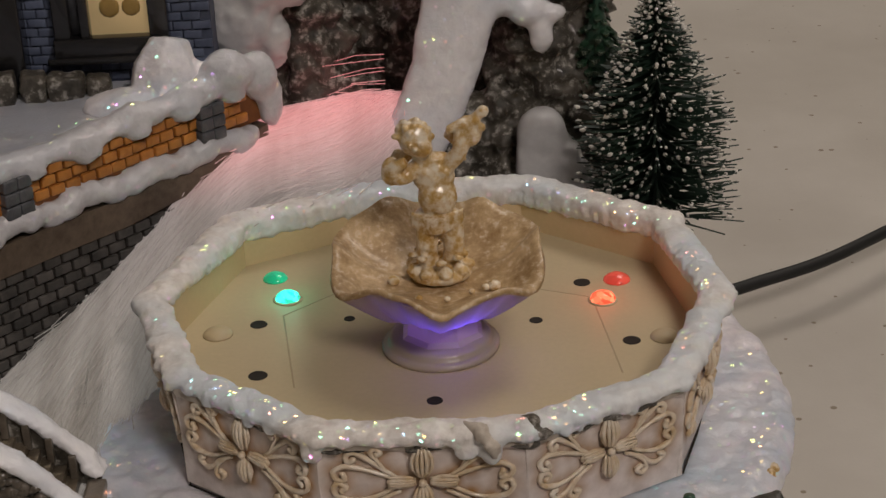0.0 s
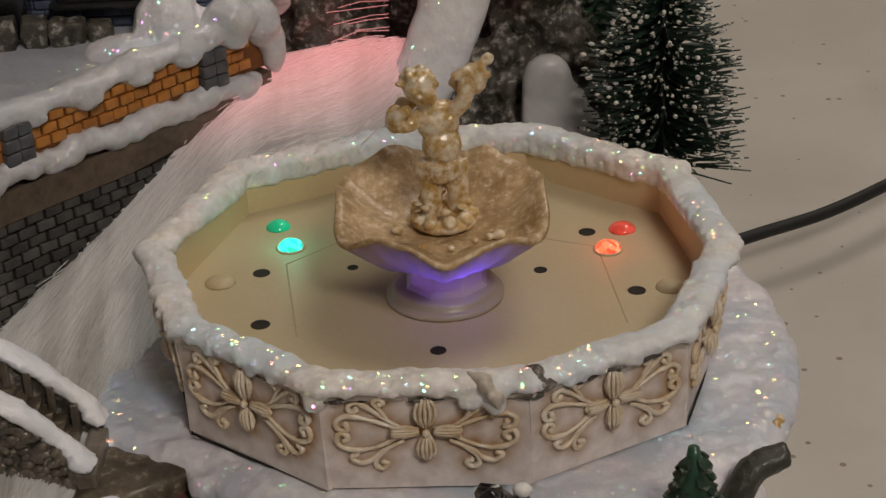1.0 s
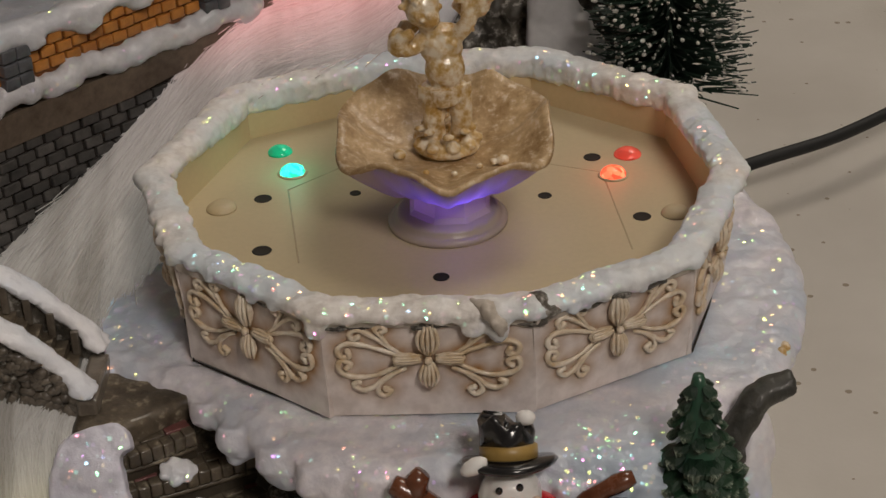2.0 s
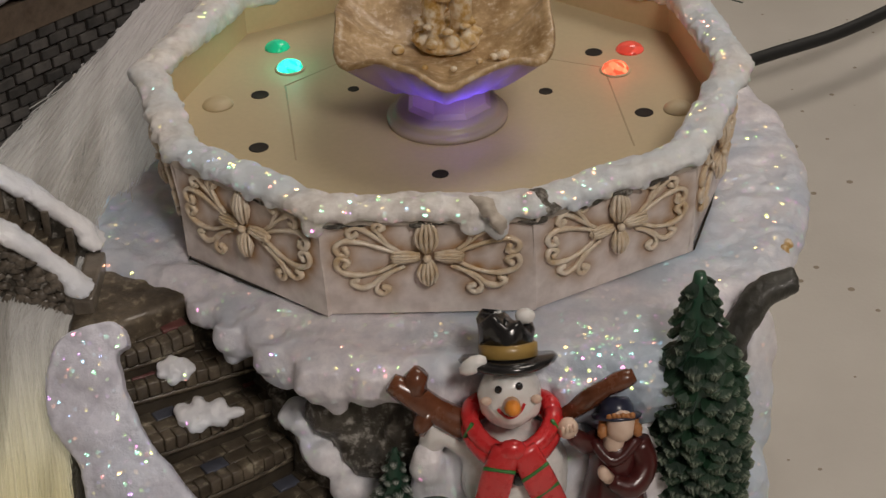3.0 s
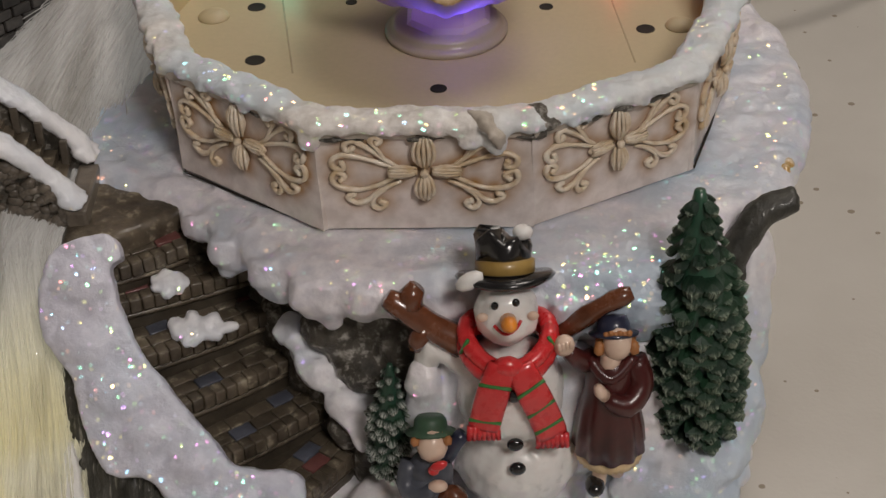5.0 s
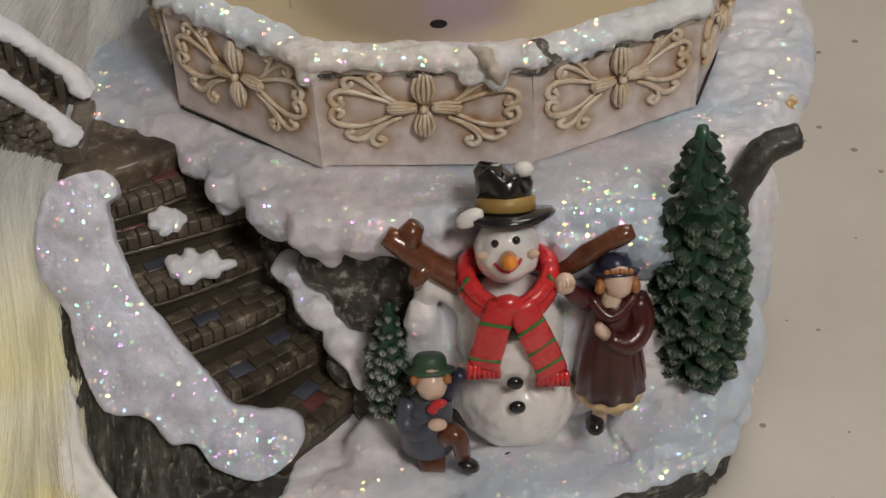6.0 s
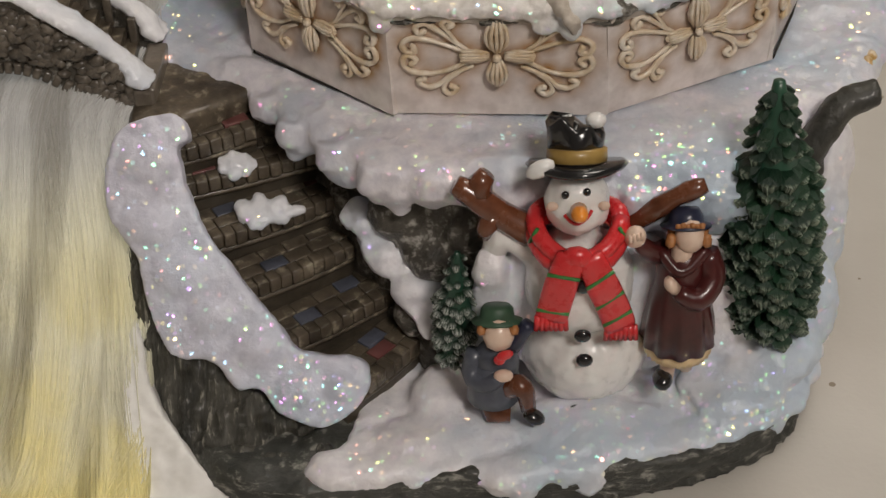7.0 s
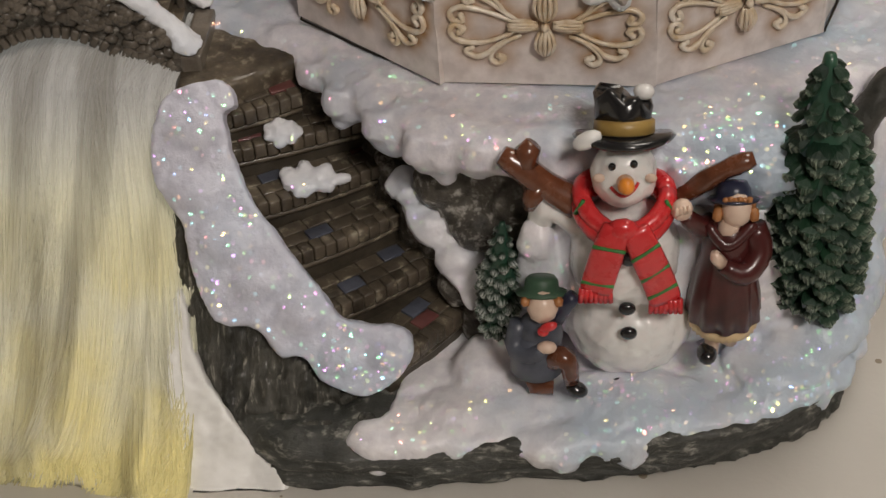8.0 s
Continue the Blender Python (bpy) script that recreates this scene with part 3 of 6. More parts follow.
def terrain():
    bm = bmesh.new()
    prism(bm, SHELF, -1.75, -1.05)
    edge = along([(x * 0.965, y * 0.965, -1.38) for x, y in SHELF[:20]], 110)
    for k, p in enumerate(edge):
        ell(bm, p, (0.46, 0.44, 0.36 + 0.03 * math.sin(k * 0.8)))
    for x, y, z, r in ((-2.0, -6.1, -1.5, 0.42), (-1.3, -6.25, -1.45, 0.4), (-0.6, -6.3, -1.48, 0.42), (0.1, -6.15, -1.65, 0.48), (-2.6, -5.55, -1.6, 0.42), (-3.4, -4.8, -1.5, 0.36), (0.7, -6.2, -2.0, 0.5)):
        ell(bm, (x, y, z), (r, 0.4, r))
    # drips that hang over the front of the shelf
    for x, y, d in ((-4.1, -4.2, 0.3), (-3.6, -4.95, 0.45), (-2.9, -5.6, 0.4), (-2.2, -6.2, 0.45), (-1.9, -6.3, 0.62), (-1.35, -6.5, 0.3), (-0.75, -6.55, 0.32), (-0.2, -6.55, 0.75), (0.25, -6.4, 0.95), (4.0, -5.3, 0.5), (4.6, -4.7, 0.45), (5.3, -4.05, 0.5)):
        tube(bm, [(x, y + 0.12, -1.2), (x, y, -1.5), (x, y + 0.08, -1.3 - d)], [0.3, 0.3, 0.17], 10)
        ell(bm, (x, y + 0.08, -1.3 - d), 0.19)
    # the face of snow behind the figures
    for x, y, z, r in ((1.2, -6.3, -1.7, 0.6), (2.0, -6.45, -1.7, 0.62), (2.8, -6.5, -1.65, 0.62), (3.4, -6.35, -1.6, 0.5), (1.6, -6.2, -2.4, 0.6), (2.5, -6.25, -2.4, 0.6)):
        ell(bm, (x, y, z), (r, 0.42, r * 0.85))
    for x, d in ((1.75, 0.75), (2.35, 0.9), (2.95, 0.7), (3.35, 0.95)):
        tube(bm, [(x, -6.72, -1.3), (x, -6.78, -1.6), (x, -6.6, -1.5 - d)], [0.25, 0.22, 0.12], 8)
    bm = sculpt(bm, 0.06, 4, 0.065, 1.8)
    shelf = solo("snow_shelf", bm, SHELF_SNOW, (0, 0, -1.8), "lavender-white painted snow ledge with hanging drips and glitter", "snow ledge", kind="structure")

    bm = bmesh.new()
    for dx, dy, dz, r in ((0, 0, 0, 0.13), (0.08, 0.16, 0.02, 0.12), (-0.05, -0.12, -0.1, 0.1)):
        ell(bm, (5.59 + dx, -3.48 + dy, -1.2 + dz), (r, r, 0.16))
    bm = sculpt(bm, 0.03, 1, 0.04, 5.0)
    part("worn_edge", bm, GOLD_RESIN, shelf, "ochre patch where the snow edge is worn")

    bm = bmesh.new()
    prism(bm, [(x * 0.93, y * 0.93) for x, y in SHELF], -5.4, -1.5)
    for x, y, z, r in ((-1.9, -5.6, -2.4, 0.55), (-1.4, -5.9, -3.2, 0.55), (-1.7, -6.0, -4.2, 0.45), (-0.6, -6.0, -2.6, 0.6), (4.3, -4.9, -2.6, 0.7)):
        ell(bm, (x, y, z), r)
    bm = sculpt(bm, 0.12, 2, 0.12, 1.3, 0.1, 1.6)
    solo("rock_cliff", bm, ROCK, (0, 0, -5.6), "dark grey painted rock under the snow ledge", "rock", kind="structure")

    bm = bmesh.new()
    prism(bm, APRON, -5.45, -5.0)
    for k, (x, y) in enumerate(APRON[:10]):
        ell(bm, (x * 0.97, y * 0.97, -5.2), (0.55, 0.4, 0.28))
        x2, y2 = APRON[k + 1]
        ell(bm, ((x + x2) / 2 * 0.97, (y + y2) / 2 * 0.975, -5.2), (0.55, 0.4, 0.27))
    for x, y, d in ((-2.9, -9.0, 0.35), (-2.3, -8.95, 0.25), (-0.4, -8.95, 0.3), (-0.05, -8.95, 0.35), (1.0, -8.75, 0.4), (0.7, -8.8, 0.3), (3.9, -7.5, 0.4), (4.2, -7.2, 0.25)):
        ell(bm, (x, y + 0.08, -5.1 - d * 0.6), (0.3, 0.2, d))
    # drifts against the rock, round the figures and up to the trees
    for x, y, z, r in ((-1.3, -7.25, -4.9, (0.55, 0.7, 0.3)), (-0.7, -6.9, -4.4, (0.55, 0.5, 0.7)), (-0.5, -7.0, -3.3, (0.36, 0.3, 0.9)), (-0.5, -7.02, -2.6, (0.3, 0.25, 0.5)), (0.1, -6.7, -3.4, (0.55, 0.4, 1.3)), (1.9, -6.6, -3.6, (0.8, 0.45, 1.4)), (2.9, -6.5, -3.6, (0.9, 0.45, 1.5)), (3.9, -6.5, -4.6, (0.9, 0.9, 0.5)), (4.6, -5.8, -4.2, (0.5, 0.8, 1.0)), (4.75, -5.2, -3.0, (0.45, 0.6, 1.5)), (4.85, -4.9, -2.0, (0.4, 0.5, 0.9)), (3.3, -7.1, -4.85, (0.9, 0.8, 0.25)), (1.0, -7.9, -5.0, (1.3, 0.7, 0.22)), (-1.2, -8.1, -5.0, (1.2, 0.6, 0.2))):
        ell(bm, (x, y, z), r)
    bm = sculpt(bm, 0.06, 4, 0.06, 2.1)
    apron = solo("snow_apron", bm, SNOW, (0, -7, -5.5), "white painted snow bank with glitter at the foot of the figures", "snow bank", kind="structure")

    bm = bmesh.new()
    tube(bm, along([(0.44, -7.69, -4.93), (0.72, -7.63, -4.9), (0.98, -7.54, -4.9)], 8), [0.02, 0.05, 0.06, 0.05, 0.06, 0.05, 0.04, 0.02], 6)
    bm = sculpt(bm, 0.02, 0, 0.02, 6.0)
    part("paint_scuff", bm, BLACK, apron, "short black dash in the snow")

    bm = bmesh.new()
    prism(bm, FOOT, -5.8, -5.12, inset=0.015)
    bm2 = sculpt(bm, 0.1, 2, 0.04, 1.4, 0.09, 1.5, (0.6, 0.6, 5))
    for v in bm2.verts:
        v.co.z = max(v.co.z, -5.795)
    solo("rock_plinth", bm2, PLINTH, (0, -2, -5.8), "grey-green painted rock plinth standing on the table", "base", kind="structure")


# ---- the basin ----
RIM = [(5.25, -0.6), (4.72, 2.83), (2.02, 5.12), (-1.28, 5.17), (-4.15, 3.75), (-5.4, 0.25), (-4.5, -2.75), (-2.02, -4.95), (1.34, -5.1), (3.97, -3.72)]
SOLE = [(4.9, -0.85), (4.65, 2.75), (2.0, 5.0), (-1.25, 5.05), (-4.05, 3.6), (-4.95, -0.1), (-4.38, -3.12), (-2.0, -4.97), (1.3, -5.12), (4.03, -3.55)]


def side_frame(k):
    """The place of one side of the basin: its middle, half its length, and its along, up and out."""
    a0, b0 = Vector((*SOLE[k], -1.0)), Vector((*SOLE[(k + 1) % 10], -1.0))
    a1, b1 = Vector((*RIM[k], 0.95)), Vector((*RIM[(k + 1) % 10], 0.95))
    low, high = (a0 + b0) / 2, (a1 + b1) / 2
    u = ((b0 + b1) - (a0 + a1)).normalized()
    w = (high - low).normalized()
    out = u.cross(w).normalized()
    return (low + high) / 2, ((b0 + b1) - (a0 + a1)).length / 4, u, w, out


SCROLLS = [
    [(-0.45, 0.04), (-0.8, 0.17), (-1.09, 0.26), (-1.33, 0.29), (-1.49, 0.19), (-1.44, 0.05), (-1.3, 0.05), (-1.33, 0.14)],
    [(-0.48, -0.12), (-0.8, -0.28), (-1.12, -0.34), (-1.4, -0.28), (-1.5, -0.14), (-1.43, -0.02), (-1.29, -0.09), (-1.36, -0.17)],
    [(-0.46, 0.08), (-0.7, 0.25), (-0.93, 0.43), (-1.12, 0.54), (-1.27, 0.48), (-1.23, 0.36), (-1.14, 0.41)],
    [(-0.62, 0.18), (-0.76, 0.4), (-0.86, 0.53), (-0.78, 0.6), (-0.69, 0.53), (-0.75, 0.49)],
    [(-0.4, -0.2), (-0.76, -0.37), (-0.93, -0.53), (-1.12, -0.58), (-1.26, -0.48), (-1.17, -0.43)],
    [(-0.6, -0.3), (-0.8, -0.46), (-0.86, -0.62), (-0.75, -0.7), (-0.65, -0.61), (-0.73, -0.57)],
]


def fountain_basin():
    basin = thing("fountain_basin", (0, 0, -1.0), "ten-sided cream resin fountain basin with moulded panels and a snowy rim", "fountain basin")
    bm = bmesh.new()
    rings = []
    for src, z, s in ((SOLE, -1.05, 0.985), (RIM, 0.84, 0.985), (RIM, 0.84, 0.925), (RIM, -0.02, 0.925)):
        rings.append([bm.verts.new((x * s, y * s, z)) for x, y in src])
    for a, b in zip(rings, rings[1:]):
        for k in range(10):
            bm.faces.new((a[k], a[(k + 1) % 10], b[(k + 1) % 10], b[k]))
    bm.faces.new(rings[0])
    bm.faces.new(rings[-1])
    part("wall", bm, CREAM, basin, "cream plastic inner wall", smooth=False)
    bm = bmesh.new()
    prism(bm, [(x * 0.93, y * 0.93) for x, y in RIM], -0.3, 0.0)
    floor = part("basin_floor", bm, FLOOR_CREAM, basin, "smooth cream plastic floor", smooth=False)
    for a, b in (((-2.95, 1.15), (-1.75, 2.2)), ((-2.95, 1.15), (-2.6, -1.7)), ((3.0, 1.3), (3.25, -1.75)), ((3.0, 1.3), (1.6, 1.95))):
        bm = bmesh.new()
        tube(bm, [(*a, -0.022), (*b, -0.022)], 0.03, 6)
        part("seam", bm, SEAM, floor)
    for x, y, r in ((-3.4, 0.83, 0.15), (-1.67, 0.89, 0.095), (1.86, 0.44, 0.115), (3.55, -0.55, 0.15), (-3.28, -1.19, 0.16), (-0.11, -2.41, 0.13), (2.87, 1.95, 0.15)):
        bm = bmesh.new()
        lathe(bm, (x, y, 0), [(r * 1.12, 0.0), (r * 1.1, 0.008), (r, 0.01), (r * 0.9, 0.006)], 20)
        part("water_hole", bm, HOLE, floor, "small dark round hole")
    for x, y, r, glow in ((-4.15, 0.5, 0.29, None), (4.17, -0.48, 0.27, None), (-3.2, 2.8, 0.25, (0.03, 0.62, 0.34)), (3.56, 2.0, 0.27, (0.75, 0.1, 0.07))):
        bm = bmesh.new()
        lathe(bm, (x, y, 0), [(r, 0), (r * 0.97, 0.03), (r * 0.8, 0.08), (r * 0.5, 0.125), (r * 0.2, 0.14), (0.01, 0.142)], 20)
        part("lamp_dome", bm, glowing("dim_dome_glow", glow, 0.16, 420) if glow else FLOOR_CREAM, floor, "dimly lit plastic dome" if glow else "frosted plastic dome")
    # thin dark tubes stand for the shade in the gap below the sides
    for k in (5, 6, 9):
        bm = bmesh.new()
        a, b = Vector((*SOLE[k], -0.99)), Vector((*SOLE[(k + 1) % 10], -0.99))
        tube(bm, [a * 1.008, a.lerp(b, 0.5) * 1.012, b * 1.004], [0.018, 0.024, 0.012], 6)
        part("glue_line", bm, HOLE, basin, "dark tube standing for the shade in the gap under the basin")
    # sides with their mouldings
    for k in range(10):
        mid, half, u, w, out = side_frame(k)
        bm = bmesh.new()
        nx, ny = 60, 30
        lines = []
        for s in SCROLLS:
            for f in (1, -1):
                lines += [(f * x, y + 0.12) for x, y in s]
        lines += [(x * 0.1, 0.12) for x in range(-5, 6)] + [(0, 0.12 + y * 0.1) for y in range(-5, 7)]
        lines = np.array(lines)
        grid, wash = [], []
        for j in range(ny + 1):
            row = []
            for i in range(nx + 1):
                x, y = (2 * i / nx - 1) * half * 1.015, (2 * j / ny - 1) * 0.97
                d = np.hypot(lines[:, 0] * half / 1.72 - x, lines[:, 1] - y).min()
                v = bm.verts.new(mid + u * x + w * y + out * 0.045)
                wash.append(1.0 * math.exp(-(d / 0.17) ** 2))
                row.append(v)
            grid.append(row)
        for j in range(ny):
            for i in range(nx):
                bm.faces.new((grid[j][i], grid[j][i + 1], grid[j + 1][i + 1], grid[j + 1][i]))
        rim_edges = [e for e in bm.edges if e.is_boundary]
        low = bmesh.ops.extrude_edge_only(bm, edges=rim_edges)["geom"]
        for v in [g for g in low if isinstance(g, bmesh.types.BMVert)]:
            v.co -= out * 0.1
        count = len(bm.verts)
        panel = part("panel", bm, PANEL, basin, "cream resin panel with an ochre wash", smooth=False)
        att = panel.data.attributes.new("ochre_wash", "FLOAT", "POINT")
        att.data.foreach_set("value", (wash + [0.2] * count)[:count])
        bm = bmesh.new()
        c = mid + w * 0.12 + out * 0.06
        f = half / 1.72

        def at(x, y, h=0.0):
            return c + u * (x * f) + w * y + out * h

        for s in SCROLLS:
            for side in (1, -1):
                pts = along([at(side * x, y, 0.02) for x, y in s], 3 * len(s))
                tube(bm, pts, [0.05 * (0.62 + 0.38 * min(1, i / 9)) + 0.005 * math.sin(i) for i in range(len(pts))], 6)
                ell(bm, pts[-1], 0.06, sub=1)
                ell(bm, pts[0], 0.04, sub=1)
        for side in (1, -1):
            for j in range(-2, 3):
                pts = [at(side * x, j * 0.042 * g, 0.05 + 0.07 * g - 0.012 * j * j) for x, g in ((0.12, 0.6), (0.28, 1.0), (0.45, 1.1), (0.58, 0.9))]
                tube(bm, along(pts, 7), 0.024, 6)
        for top, width in ((0.62, 0.075), (-0.5, 0.065)):
            for j in range(-2, 3):
                pts = [at(j * width * g, top * q, 0.06 + 0.1 * g - 0.014 * j * j) for q, g in ((0.12, 0.35), (0.4, 1.0), (0.7, 1.1), (1.0, 0.55))]
                tube(bm, along(pts, 8), [0.02, 0.028, 0.032, 0.034, 0.034, 0.032, 0.028, 0.02], 6)
        for h, r in ((0.36, (0.19, 0.06, 0.27)), (-0.29, (0.16, 0.06, 0.22))):
            ell(bm, at(0, h, 0.06), r, (0, 0, math.degrees(math.atan2(u.y, u.x))))
        for side in (1, -1):
            ell(bm, at(side * 0.36, 0, 0.05), (0.25, 0.06, 0.12), (0, 0, math.degrees(math.atan2(u.y, u.x))))
        ell(bm, at(0, 0, 0.12), 0.07)
        part("moulding", bm, MOULDING, panel, "raised cream scrollwork with a ribbed boss")
    # snow on the rim
    bm = bmesh.new()
    rnd = random.Random(4)
    for k in range(10):
        a, b = Vector((*RIM[k], 0.88)), Vector((*RIM[(k + 1) % 10], 0.88))
        steps = 14
        for i in range(steps):
            p = a.lerp(b, i / steps)
            out = Vector((p.x, p.y, 0)).normalized()
            p = p - out * 0.12
            ell(bm, p + out * rnd.uniform(-0.02, 0.03), (0.36, 0.36, rnd.uniform(0.14, 0.18)), sub=2)
            if rnd.random() < 0.5:
                d = rnd.uniform(0.02, 0.15)
                ell(bm, p + out * 0.25 + Vector((0, 0, -d)), (rnd.uniform(0.1, 0.17), rnd.uniform(0.1, 0.15), rnd.uniform(0.08, 0.14)), sub=1)
            ell(bm, p - out * 0.13 + Vector((0, 0, -0.08)), (0.2, 0.2, 0.16), sub=2)
            if p.y > 1.0:
                hang = min(1, (p.y - 1.0) / 2)
                ell(bm, p - out * 0.2 + Vector((0, 0, -0.18 * hang)), (0.2, 0.2, 0.14 + 0.11 * hang + rnd.uniform(0, 0.05)), sub=1)
    for x, y, d in ((-2.1, -4.98, 0.24), (0.35, -5.2, 0.17), (0.75, -5.22, 0.22)):
        ell(bm, (x, y, 0.72 - d * 0.4), (0.2, 0.17, d))
    bm = sculpt(bm, 0.045, 4, 0.05, 2.7)
    rim = part("snow_rim", bm, RIM_SNOW, basin, "lumpy white snow rim with glitter")
    bm = bmesh.new()
    # a chip first, then low dark strips that paint shade under the rim
    for x, y, z, r in ((1.38, -4.95, 1.0, (0.2, 0.2, 0.1)), (1.5, -5.14, 0.86, (0.28, 0.12, 0.12)), (1.25, -5.16, 0.68, (0.35, 0.08, 0.06)), (2.3, -4.72, 0.7, (0.42, 0.09, 0.07)), (2.75, -4.5, 0.74, (0.2, 0.09, 0.07)), (3.3, -4.2, 0.74, (0.3, 0.09, 0.08)), (-1.5, -5.08, 0.68, (0.5, 0.06, 0.05)), (-0.3, -5.14, 0.68, (0.35, 0.06, 0.05)), (-3.1, -4.05, 0.68, (0.35, 0.1, 0.05))):
        ell(bm, (x, y, z), r, (0, 0, 28 if x > 2 else -38 if x < -2.5 else 0))
    bm = sculpt(bm, 0.045, 1, 0.07, 3.4)
    part("chipped_patch", bm, ROCK, rim, "dark chip in the snow, with dark strips for the shade under the rim")
    bm = bmesh.new()
    tube(bm, along([(0.35, -4.85, 0.96), (0.5, -5.05, 0.99), (0.68, -5.22, 0.92), (0.8, -5.32, 0.76), (0.84, -5.3, 0.58)], 10), [0.06, 0.12, 0.15, 0.16, 0.16, 0.15, 0.15, 0.14, 0.11, 0.05], 8, flat=0.6)
    bm = sculpt(bm, 0.045, 1, 0.07, 4.0)
    part("worn_patch", bm, WORN, rim, "bare beige patch where the snow is worn")
    for k in (5, 6, 7, 8, 9):
        mid, half, u, w, out = side_frame(k)
        bm = bmesh.new()
        box(bm, mid + w * 0.8 + out * 0.07, (half * 2.0, 0.07, 0.22), (math.degrees(math.asin(-out.z)), 0, math.degrees(math.atan2(u.y, u.x))), bevel=0.02)
        part("lip", bm, WORN, basin, "bare beige lip under the snow", smooth=False)


def lamp_bulb(x, y, colour, name, words):
    led = thing(name, (x, y, 0.0), words, "led lamp", group="coloured lamps in the basin")
    bm = bmesh.new()
    lathe(bm, (x, y, 0), [(0.25, 0.0), (0.25, 0.04), (0.22, 0.1), (0.15, 0.15), (0.07, 0.17), (0.01, 0.175)], 12)
    part("lens", bm, glowing(name + "_glow", colour, 1.5, 900), led, "bright faceted lens", smooth=False)
    bm = bmesh.new()
    lathe(bm, (x, y, 0), [(0.25, 0.004), (0.29, 0.004), (0.29, 0.02), (0.26, 0.03)], 20)
    part("collar", bm, FLOOR_CREAM, led)
    point_lamp(name + "_light", spot(x, y, 0.45), 0.00045, 0.002, colour)


def bowl_fountain():
    f = thing("fountain_bowl", (0.05, -0.1, 0.0), "scalloped shell fountain bowl on a milky pedestal, lit blue from within", "fountain bowl")
    c = Vector((0.05, -0.2, 0))
    bm = bmesh.new()
    lathe(bm, c - Vector((0, 0.15, 0)), [(1.08, 0.0), (1.09, 0.08), (1.02, 0.13), (0.96, 0.14), (0.97, 0.22), (0.88, 0.27), (0.76, 0.28)], 48)
    pedestal = part("pedestal", bm, MILKY, f, "milky plastic stepped pedestal with a violet glow")
    bm = bmesh.new()
    lathe(bm, c - Vector((0, 0.12, 0)), [(0.8, 0.27), (0.7, 0.36), (0.68, 0.7), (0.74, 0.78)], 8)
    bmesh.ops.rotate(bm, verts=bm.verts, cent=c, matrix=Matrix.Rotation(radians(22), 3, "Z"))
    part("neck", bm, MILKY, pedestal, "eight-sided milky neck", smooth=False)

    def scallop(a, r, z):
        g = (r / 1.95) ** 2
        lobe = math.cos(6 * (a + math.pi / 2))
        return r * (1 + 0.05 * lobe * g), z + g * (0.2 * math.sin(a) - 0.13 * lobe + 0.07 * math.sin(3 * a + 1) + 0.03 * math.sin(13 * a))

    bm = bmesh.new()
    lathe(bm, c, [(1.9, 1.72), (1.99, 1.82), (1.95, 1.88), (1.8, 1.8), (1.4, 1.52), (0.9, 1.32), (0.4, 1.24)], 96, shape=scallop)
    bmesh.ops.delete(bm, geom=[q for q in bm.faces if len(q.verts) > 4 and q.calc_center_median().z > 1.5], context="FACES_ONLY")
    for v in bm.verts:
        d = math.hypot(v.co.x - c.x, v.co.y - c.y)
        v.co.z += 0.05 * noise.noise(v.co * 2.2) * min(1, d)
    bowl = part("bowl", bm, BOWL_RESIN, f, "cream shell bowl with a brown wash")

    def flutes(a, r, z):
        rr, zz = scallop(a, r, z)
        return rr * (1 + 0.022 * math.cos(20 * a)), zz

    bm = bmesh.new()
    lathe(bm, c, [(0.6, 0.72), (0.85, 0.75), (1.1, 0.86), (1.32, 1.06), (1.54, 1.3), (1.75, 1.55), (1.93, 1.78)], 160, shape=flutes)
    bmesh.ops.delete(bm, geom=[q for q in bm.faces if len(q.verts) > 4], context="FACES_ONLY")
    part("shell", bm, MILKY, bowl, "fluted milky underside glowing blue")
    bm = bmesh.new()
    lathe(bm, (0.2, -0.75, 0.8), [(0.08, 0), (0.08, 0.06), (0.05, 0.11), (0.01, 0.12)], 12)
    part("blue_lens", bm, glowing("blue_lens_glow", (0.08, 0.05, 1.0), 3.0), f)
    point_lamp("blue_lens_light", spot(0.25, -1.0, 1.12), 0.0046, 0.001, (0.10, 0.06, 1.0))
    point_lamp("violet_foot_light", spot(0.05, -0.3, 0.5), 0.001, 0.001, (0.25, 0.12, 1.0))
    for x, y, r in ((-0.75, -0.35, 0.12), (1.05, -0.75, 0.13), (0.9, -0.8, 0.08), (-0.3, -1.1, 0.07), (0.65, -0.95, 0.06), (0.2, -1.2, 0.06)):
        bm = bmesh.new()
        ell(bm, (x, y, 1.36 + 0.06 * r), (r, r, r * 0.8))
        part("pebble", bm, GOLD_RESIN, bowl)


